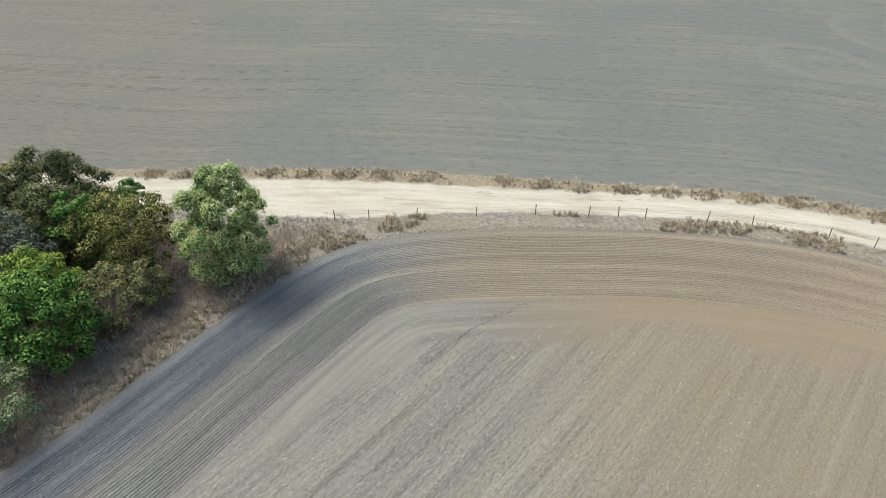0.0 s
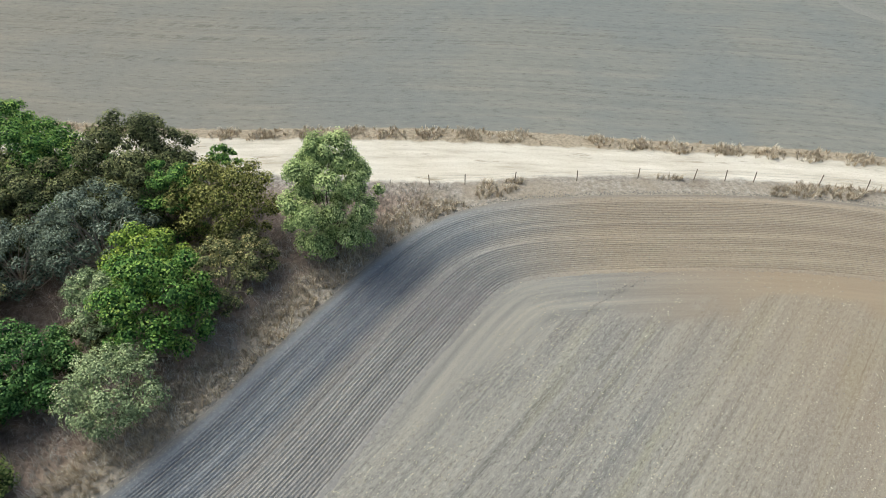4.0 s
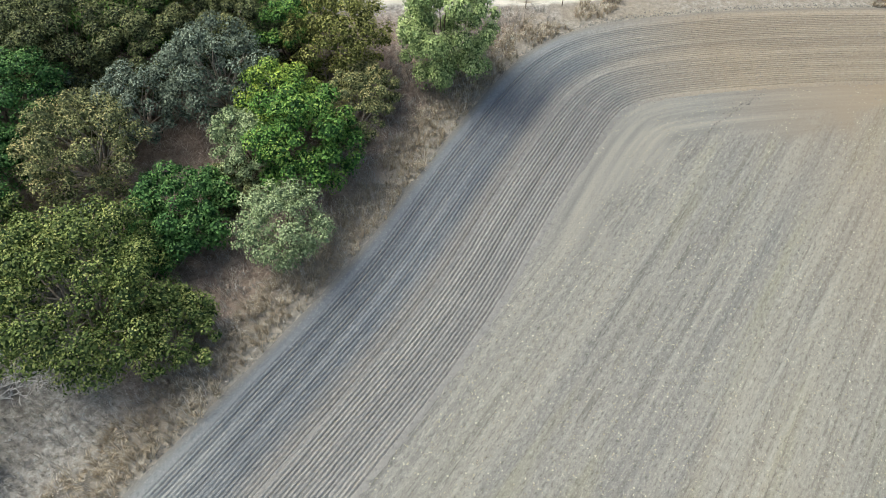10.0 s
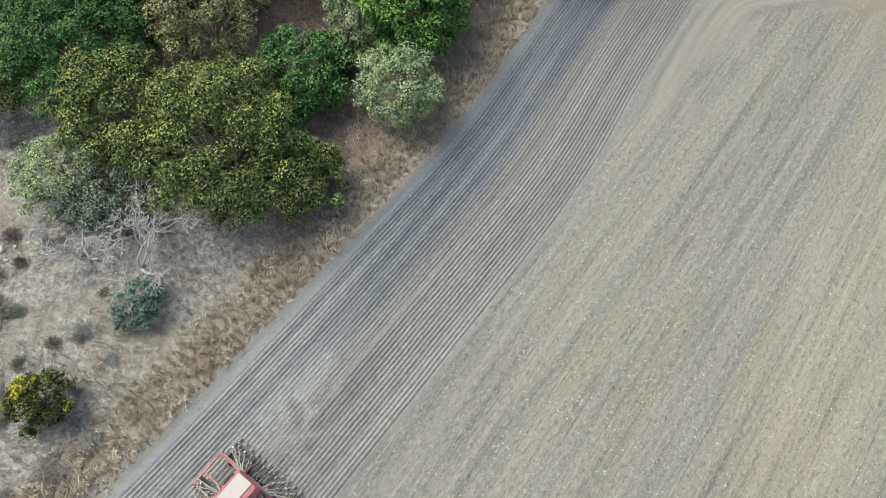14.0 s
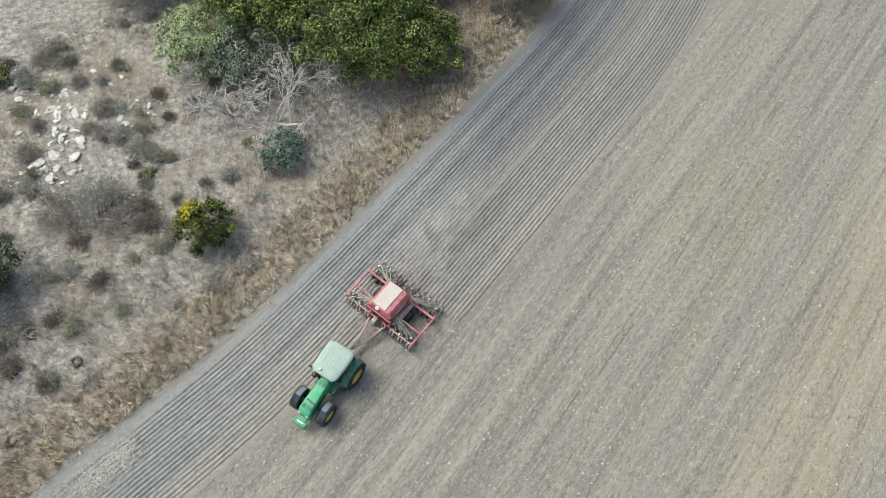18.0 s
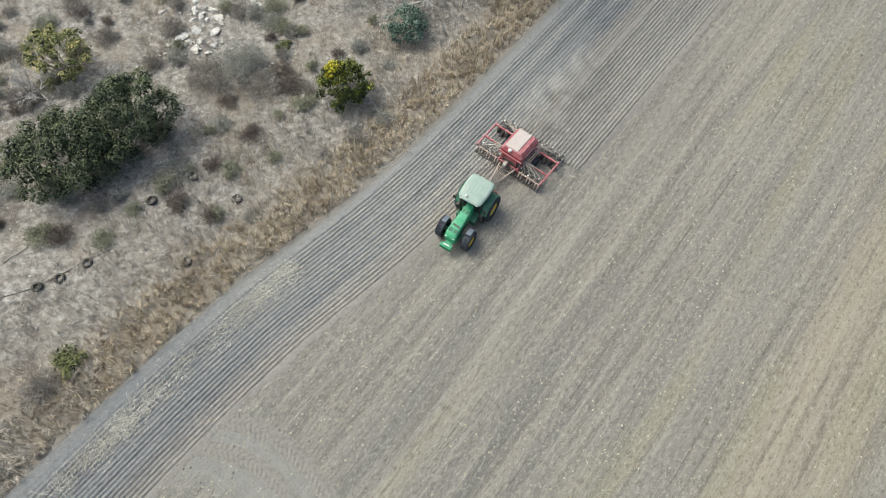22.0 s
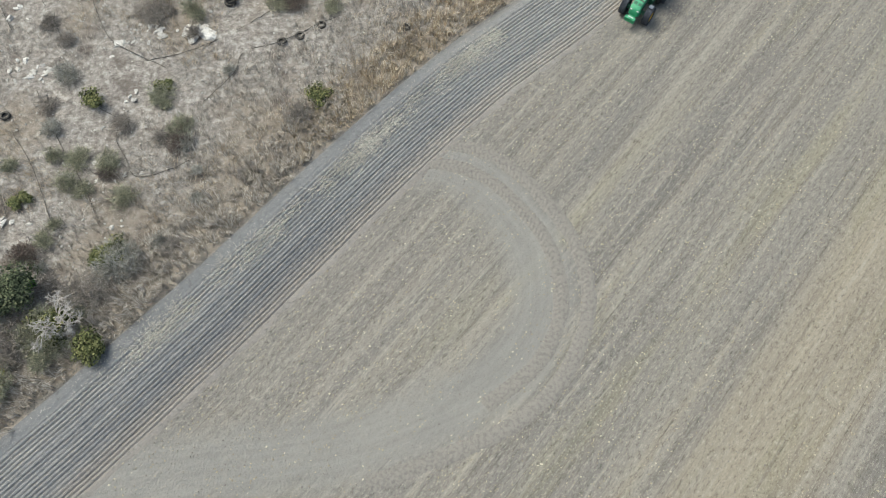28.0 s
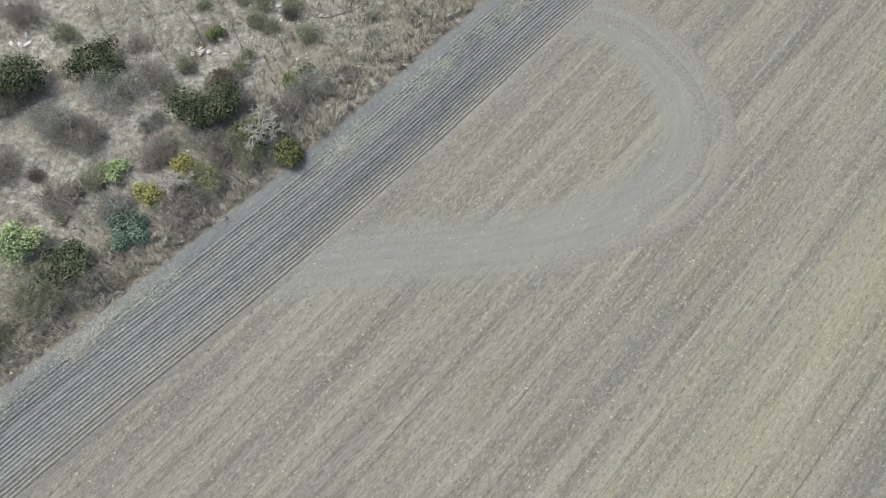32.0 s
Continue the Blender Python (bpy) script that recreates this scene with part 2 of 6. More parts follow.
    road = n.mix(n.step(grit, 0.55, 0.75, 0.0, 0.3), road, lin(176, 158, 132))
    edge_w = n.math("MULTIPLY", wob, 1.6)
    base = n.mix(n.step(n.math("ADD", d_edge, edge_w), -0.25, 0.25), scrub, field)
    on_verge = n.step(n.math("ADD", n.math("MULTIPLY", d_low, -1.0), edge_w), -0.4, 0.5)
    base = n.mix(on_verge, base, road)
    base = n.mix(n.step(n.math("ADD", n.math("MULTIPLY", d_up, -1.0), edge_w), -0.4, 0.4), base, straw)
    base = n.mix(n.step(n.math("ADD", n.math("MULTIPLY", d_far, -1.0), edge_w), -0.3, 0.3), base, far)
    h = n.math("ADD", n.math("MULTIPLY", fine, 0.6), n.math("MULTIPLY", grit, 0.4))
    n.bump(h, 1.0, 0.16)
    return n.color(base)


def wood_mask(pts):
    """One under the trees of the small wood, zero on the open scrub."""
    d, along = beside(pts, edge[::12])
    p = pts @ ROW
    inside = np.clip((p - 9 + 3 * np.sin(pts[:, 0] * 0.4)) / 6, 0, 1)
    return inside * np.clip((-d - 1.5) / 3, 0, 1) * np.clip(beside(pts, road_low)[0] / 5, 0, 1)


def axis_steps(lo, hi, step, reach):
    out, s = [], step
    x = hi
    while x < reach:
        s *= 1.25
        x += s
        out.append(x)
    down, s, x = [], step, lo
    while x > -reach:
        s *= 1.25
        x -= s
        down.append(x)
    return np.array(down[::-1] + list(np.arange(lo, hi + step / 2, step)) + out)


def build_ground():
    gx, gy = axis_steps(-110, 190, 1.0, 2500), axis_steps(-110, 170, 1.0, 2500)
    xx, yy = np.meshgrid(gx, gy)
    pts = np.c_[xx.ravel(), yy.ravel()]
    d_edge, along = beside(pts, edge[::10])
    d_low, d_up, d_far = (beside(pts, l)[0] for l in (road_low, road_up, far_edge))
    turn_d, turn_s = beside(pts, smooth_line([(x - 1.2, y + 0.6) for x, y in TURN], 1.0))
    z = np.zeros(len(pts))
    rough = np.clip((-d_edge - 1) / 4, 0, 1) * np.clip(d_low / 3, 0, 1)
    z += rough * np.array([0.22 * noise.noise((x * 0.25, y * 0.25, 0)) + 0.12 * noise.noise((x * 0.9, y * 0.9, 3)) for x, y in pts])
    z += 0.15 * np.clip(d_up * 0 + 1, 0, 1) * np.clip(1 - np.abs((d_up + d_far) / 2) / 1.6, 0, 1)
    z += np.array([0.03 * noise.noise((x * 0.5, y * 0.5, 7)) for x, y in pts]) - 0.03
    w = len(gx)
    i = np.arange(len(gy) - 1)[:, None] * w + np.arange(w - 1)[None, :]
    quads = np.stack([i, i + 1, i + w + 1, i + w], -1).reshape(-1, 4)
    me = fast_mesh("ground", np.c_[pts, z], quads, ground_material())
    me.shade_smooth()
    for k, val in (("d_edge", d_edge), ("d_low", d_low), ("d_up", d_up), ("d_far", d_far), ("row_u", pts @ ROW), ("row_v", pts @ ACROSS), ("row_x", pts[:, 0]), ("wood", wood_mask(pts)), ("along", along), ("turn_d", turn_d), ("turn_s", turn_s), ("headland", np.clip((pts @ ROW - 34) / 8, 0, 1)), ("tan", np.clip((pts[:, 0] - 52) / 18, 0, 1))):
        give(me, k, val)
    return tagged(new("ground", me), "dry field, scrub and pale dirt track in one sheet", "ground", kind="structure")


build_ground()


def drilled_material():
    n = Nodes("drilled_soil", rough=0.97, spec=0.1)
    p = n.place()
    s, o = n.attr("along"), n.attr("offset")
    fine, grit = n.noise(p, 3.2, 5, 0.75), n.noise(p, 9.0, 3, 0.7)
    band = n.noise(n.vec(n.math("MULTIPLY", s, 0.04), o), 0.7, 4, 0.6)
    patch = n.noise(p, 0.14, 4, 0.6)
    dry = n.ramp(band, (0.32, lin(124, 125, 124)), (0.52, lin(140, 140, 136)), (0.7, lin(158, 155, 146)))
    damp = n.ramp(band, (0.32, lin(82, 86, 91)), (0.68, lin(118, 121, 124)))
    col = n.mix(n.math("MULTIPLY", n.attr("damp"), n.step(patch, 0.36, 0.62, 1.0, 0.75)), dry, damp)
    brown = n.ramp(band, (0.32, lin(124, 118, 110)), (0.7, lin(152, 146, 136)))
    col = n.mix(n.math("MULTIPLY", n.attr("dusty"), 0.75), col, brown)
    col = n.mix(n.math("MULTIPLY", n.attr("tan"), 0.85), col, n.ramp(band, (0.3, lin(140, 125, 105)), (0.7, lin(164, 148, 124))))
    verge = n.step(n.math("ADD", o, n.math("MULTIPLY", n.math("SUBTRACT", fine, 0.5), 0.9)), 0.25, 0.8, 0.7, 0.0)
    col = n.mix(n.math("MULTIPLY", verge, n.attr("verge")), col, n.ramp(fine, (0.35, lin(108, 102, 93)), (0.65, lin(146, 138, 125))))
    col = n.mix(n.step(fine, 0.5, 0.7, 0.0, 0.5), col, lin(88, 86, 83))
    col = n.mix(n.step(fine, 0.3, 0.46, 0.35, 0.0), col, lin(172, 170, 163))
    col = n.mix(n.step(grit, 0.55, 0.7, 0.0, 0.4), col, lin(188, 184, 174))
    n.bump(n.math("ADD", fine, n.math("MULTIPLY", grit, 0.5)), 0.8, 0.05)
    return n.color(col)


DRILLED = drilled_material()
FURROW = (-0.04, 0.06, 0.1, 0.105, 0.07)  # one ridge, from furrow to furrow


def drilled_strip(name, line, lo, hi, first, row, dusty, label):
    """Sharp narrow furrows beside a line, from first to hi metres off it, with smooth soil from lo to first."""
    d = np.gradient(line, axis=0)
    d /= np.linalg.norm(d, axis=1)[:, None]
    nrm = np.c_[d[:, 1], -d[:, 0]]
    offs = np.arange(lo, hi, row / 5)
    k = np.arange(len(offs))
    ridge = np.array(FURROW)[k % 5] - 0.1
    rng = np.random.default_rng(int(lo * 10) + 5)
    wild = rng.normal(0, 0.01, (len(line), len(offs)))
    # each furrow is deep in places and half filled in others
    n_row = len(offs) // 5 + 1
    fill = np.cumsum(rng.normal(0, 0.12, (len(line), n_row)), axis=0)
    fill = 0.9 + 0.2 * np.sin(fill + rng.random(n_row) * 6.28)
    press = 1 - 0.2 * (np.arange(n_row) % 6 == 4)
    deep = (np.clip(fill, 0.3, 1.1) * press)[:, k // 5]
    flat = np.clip((offs - first) / 0.35, 0, 1) * np.clip((hi - offs) / 0.2, 0.0, 1)
    z = 0.075 + ridge[None, :] * flat[None, :] * deep + wild
    z[:, 0] = z[:, -1] = -0.06
    drift = np.cumsum(rng.normal(0, 0.006, (len(line), 1)), axis=0)
    o = offs[None, :] + np.clip(drift, -0.12, 0.12) + rng.normal(0, 0.008, (len(line), len(offs)))
    o[:, -1] += 0.25 + rng.random(len(line)) * 0.3
    x, y = line[:, 0:1] + nrm[:, 0:1] * o, line[:, 1:2] + nrm[:, 1:2] * o
    verts = np.stack([x, y, z], -1).reshape(-1, 3)
    w = len(offs)
    i = np.arange(len(line) - 1)[:, None] * w + np.arange(w - 1)[None, :]
    quads = np.stack([i, i + w, i + w + 1, i + 1], -1).reshape(-1, 4)
    me = fast_mesh(name, verts, quads, DRILLED)
    run = np.r_[0, np.cumsum(np.linalg.norm(np.diff(line, axis=0), axis=1))]
    give(me, "along", np.repeat(run, w))
    give(me, "offset", np.tile(offs, len(line)))
    p = line @ ROW
    damp = np.clip((p - 2) / 16, 0, 1) * np.clip((64 - p) / 12, 0, 1) + 0.38 * np.clip((-12 - p) / 22, 0, 1)
    give(me, "damp", np.repeat(damp * (0.45 if dusty else 1.0), w))
    give(me, "tan", np.repeat(np.clip((line[:, 0] - 40) / 16, 0, 1), w))
    edge_fade = np.clip((offs - hi + 2.0) / 1.4, 0, 1)
    give(me, "dusty", np.maximum(dusty, np.tile(edge_fade, len(line))))
    give(me, "verge", np.repeat(np.clip((line[:, 0] + 26) / 12, 0.15, 1), w))
    return tagged(new(name, me), label, "soil", kind="structure")


drill_back = np.array((1.6, -6.6))  # where the drilling has got to
inside = edge[(edge[:, 0] > -105) & (edge[:, 0] < 150)]
drilled_strip("drilled_strip_1", inside, 0.1, 6.95, 1.0, 0.29, 0.0, "freshly drilled grey soil with fine furrows")
done = inside[(inside @ ROW) > drill_back @ ROW]
drilled_strip("drilled_strip_2", done, 6.75, 11.9, 6.8, 0.29, 0.8, "freshly drilled grey-brown soil with fine furrows behind the seed drill")

# ---- trees ----
def bark_material(name, dark, light):
    n = Nodes(name, rough=0.9)
    p = n.local()
    return n.color(n.ramp(n.noise(p, 6, 4), (0.3, lin(*dark)), (0.7, lin(*light))))


BARK = bark_material("bark", (74, 62, 52), (128, 114, 98))
PALE_BARK = bark_material("pale_bark", (122, 110, 96), (182, 170, 152))


def leaf_material(name, dark, light, tip=None):
    n = Nodes(name, rough=0.65, spec=0.2)
    # in leafy crowns tone carries the shade painted by leaf_cloud; island is random
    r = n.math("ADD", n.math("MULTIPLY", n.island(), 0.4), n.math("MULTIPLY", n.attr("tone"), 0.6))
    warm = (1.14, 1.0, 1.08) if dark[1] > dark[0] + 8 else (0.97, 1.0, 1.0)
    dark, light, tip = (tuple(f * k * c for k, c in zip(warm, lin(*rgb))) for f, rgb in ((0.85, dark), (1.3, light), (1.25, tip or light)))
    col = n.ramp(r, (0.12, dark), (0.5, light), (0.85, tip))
    col = n.mix(n.step(n.noise(n.place(), 0.9, 3), 0.4, 0.7, 0.0, 0.45), col, dark)
    n.color(col)
    tr = n.add("ShaderNodeBsdfTranslucent", Color=col)
    mx = n.add("ShaderNodeMixShader", Fac=0.14)
    n.tree.links.new(n.bsdf.outputs[0], mx.inputs[1])
    n.tree.links.new(tr.outputs[0], mx.inputs[2])
    n.tree.links.new(mx.outputs[0], n.out.inputs[0])
    return n.mat


LEAF = {
    "bright": leaf_material("leaf_bright", (50, 86, 40), (98, 142, 62), (156, 182, 84)),
    "willow": leaf_material("leaf_willow", (106, 134, 80), (160, 184, 114), (194, 210, 146)),
    "sage": leaf_material("leaf_sage", (112, 134, 92), (152, 174, 120), (176, 194, 140)),
    "green": leaf_material("leaf_green", (46, 80, 40), (84, 126, 62), (124, 158, 86)),
    "grey": leaf_material("leaf_grey", (82, 90, 74), (126, 134, 112), (172, 178, 154)),
    "olive": leaf_material("leaf_olive", (58, 80, 40), (112, 132, 66), (172, 180, 104)),
    "brown": leaf_material("leaf_brown", (84, 96, 60), (138, 148, 94), (194, 188, 122)),
    "dark": leaf_material("leaf_dark", (56, 66, 40), (98, 110, 66), (146, 152, 96)),
    "deep": leaf_material("leaf_deep", (50, 62, 46), (84, 99, 70), (122, 133, 95)),
    "ochre": leaf_material("leaf_ochre", (80, 84, 42), (140, 138, 72), (190, 182, 108)),
    "ash": leaf_material("leaf_ash", (112, 108, 98), (150, 146, 136), (186, 182, 172)),
    "lime": leaf_material("leaf_lime", (74, 106, 48), (132, 166, 68), (184, 200, 84)),
    "blue": leaf_material("leaf_blue", (68, 92, 78), (104, 130, 110), (140, 162, 142)),
    "yellow": leaf_material("leaf_yellow", (108, 123, 40), (189, 189, 54), (235, 235, 91)),
    "mustard": leaf_material("leaf_mustard", (110, 106, 70), (150, 145, 84), (184, 176, 100)),
    "heath": leaf_material("leaf_heath", (98, 96, 80), (136, 134, 113), (172, 168, 144)),
    "russet": leaf_material("leaf_russet", (80, 70, 63), (112, 100, 91), (146, 133, 122)),
    "gold": leaf_material("leaf_gold", (42, 50, 28), (76, 86, 40), (150, 148, 58)),
    "dry": leaf_material("leaf_dry", (104, 97, 89), (142, 133, 124), (178, 169, 158)),
}


def leaf_cloud(rng, clumps, count, size, droop=0.0):
    """Small folded leaf sprays round clumps (x, y, z, radius): a shell that is dense on top, over larger inner leaves
    coloured dark to stand for crown shade.
    """
    clumps = np.asarray(clumps)
    w = clumps[:, 3] ** 2
    pick = rng.choice(len(clumps), count, p=w / w.sum())
    d = rng.normal(size=(count, 3))
    d[:, 2] = np.where(rng.random(count) < 0.85, np.abs(d[:, 2]), d[:, 2])
    d /= np.linalg.norm(d, axis=1)[:, None]
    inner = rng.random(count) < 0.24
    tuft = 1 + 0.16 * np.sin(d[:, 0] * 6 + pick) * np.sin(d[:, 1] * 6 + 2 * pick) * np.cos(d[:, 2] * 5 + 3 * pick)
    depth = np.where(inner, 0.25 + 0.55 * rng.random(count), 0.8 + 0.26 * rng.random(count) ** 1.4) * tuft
    c = clumps[pick, :3] + d * clumps[pick, 3:4] * depth[:, None] * (1, 1, 0.85 + 0.5 * droop)
    nrm = d + (0, 0, 0.35) + rng.normal(0, 0.42, (count, 3))
    nrm /= np.linalg.norm(nrm, axis=1)[:, None]
    aim = rng.normal(size=(count, 3)) + np.array((0, 0, -1.6 * droop))
    t = aim - nrm * np.sum(aim * nrm, axis=1)[:, None]
    t /= np.linalg.norm(t, axis=1)[:, None]
    b = np.cross(nrm, t)
    ln = size * (0.6 + 0.8 * rng.random((count, 1))) * np.where(inner, 2.1, 1.0)[:, None]
    wd = ln * (0.5 + 0.3 * rng.random((count, 1)))
    v = np.stack([c - t * ln * 0.5, c + b * wd * 0.5 + nrm * wd * 0.2, c + t * ln * 0.5, c - b * wd * 0.5 + nrm * wd * 0.2], 1)
    v[..., 2] = np.maximum(v[..., 2], 0.02)
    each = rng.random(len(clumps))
    # painted shading: inner leaves get the darkest tone, clump tops paler as if lit
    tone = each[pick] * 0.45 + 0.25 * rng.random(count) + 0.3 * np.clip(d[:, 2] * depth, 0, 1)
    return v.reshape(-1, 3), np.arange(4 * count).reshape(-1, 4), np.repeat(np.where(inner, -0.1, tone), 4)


def limb(verts, faces, a, b, ra, rb, sides=6, bend=None):
    """A tapered, slightly bent branch added to a mesh in the making."""
    a, b = np.array(a, float), np.array(b, float)
    mid = (a + b) / 2 + (bend if bend is not None else 0)
    base = len(verts)
    pts = [a, (a + mid) / 2 + (mid - (a + b) / 2) * 0.25, mid, (mid + b) / 2, b]
    for i, p in enumerate(pts):
        d = pts[min(i + 1, 4)] - pts[max(i - 1, 0)]
        d = d / (np.linalg.norm(d) + 1e-9)
        s = np.cross(d, (0.3, 0.9, 0.2))
        s /= np.linalg.norm(s)
        q = np.cross(d, s)
        r = ra + (rb - ra) * i / 4
        for k in range(sides):
            g = 2 * math.pi * k / sides
            verts.append(tuple(p + r * (math.cos(g) * s + math.sin(g) * q)))
    for i in range(4):
        for k in range(sides):
            faces.append((base + i * sides + k, base + i * sides + (k + 1) % sides, base + (i + 1) * sides + (k + 1) % sides, base + (i + 1) * sides + k))


def tree(name, x, y, height, radius, leaf, seed, label, category="tree", count=None, low=0.25, size=0.3, squash=1.0):
    rng = np.random.default_rng(seed)
    root = new(name)
    root.location = (x, y, 0)
    crown_h = height * (1 - low)
    zc = height * low + crown_h * 0.48
    clumps, spots = [], []
    tall = leaf == "willow"
    airy = leaf in ("grey", "brown")
    k = int(26 + 9 * radius)
    for j in range(k):
        best = -1.0
        for _ in range(6):  # of six tries the one farthest from its neighbours
            q = rng.normal(size=3)
            q /= np.linalg.norm(q)
            q[2] = q[2] if tall or rng.random() < 0.4 else abs(q[2])
            fq = 0.5 + 0.5 * rng.random() ** 0.6
            gap = min((math.dist(q * fq, o) for o in spots), default=9.0)
            if gap > best:
                best, d, f = gap, q, fq
        spots.append(d * f)
        cr = min(radius * (0.14 + 0.14 * rng.random()), 1.35) * (0.88 if airy else 1.0)
        wide = radius * f * (1 - 0.5 * max(d[2], 0) ** 1.5 if tall else 1 - 0.12 * d[2])
        clumps.append((d[0] * wide, d[1] * wide * squash, max(zc + d[2] * crown_h * 0.52 * f, cr * 0.6), cr))
    verts, faces = [], []
    fork = np.array((0, 0, height * low * 0.9))
    limb(verts, faces, (0, 0, -0.15), fork, 0.05 * radius + 0.04, 0.035 * radius + 0.03, 8, rng.normal(0, 0.08, 3))
    for c in clumps[:: 2 if airy or leaf == "olive" else max(1, k // 9)]:
        limb(verts, faces, fork, np.array(c[:3]), 0.02 * radius + 0.02, 0.015, 5, rng.normal(0, 0.1 * radius, 3))
    trunk = new("trunk", mesh_from("trunk", verts, faces, PALE_BARK if airy or leaf == "olive" else BARK, True))
    trunk.parent = root
    n = count or int((1050 * radius + 420 * radius**2) * (0.85 if airy else 2.2 if tall else 1.5 if leaf == "dark" else 1.0))
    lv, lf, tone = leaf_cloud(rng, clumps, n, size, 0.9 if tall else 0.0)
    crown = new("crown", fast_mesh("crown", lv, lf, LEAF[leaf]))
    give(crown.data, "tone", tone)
    crown.parent = root
    return tagged(root, label, category, group="")


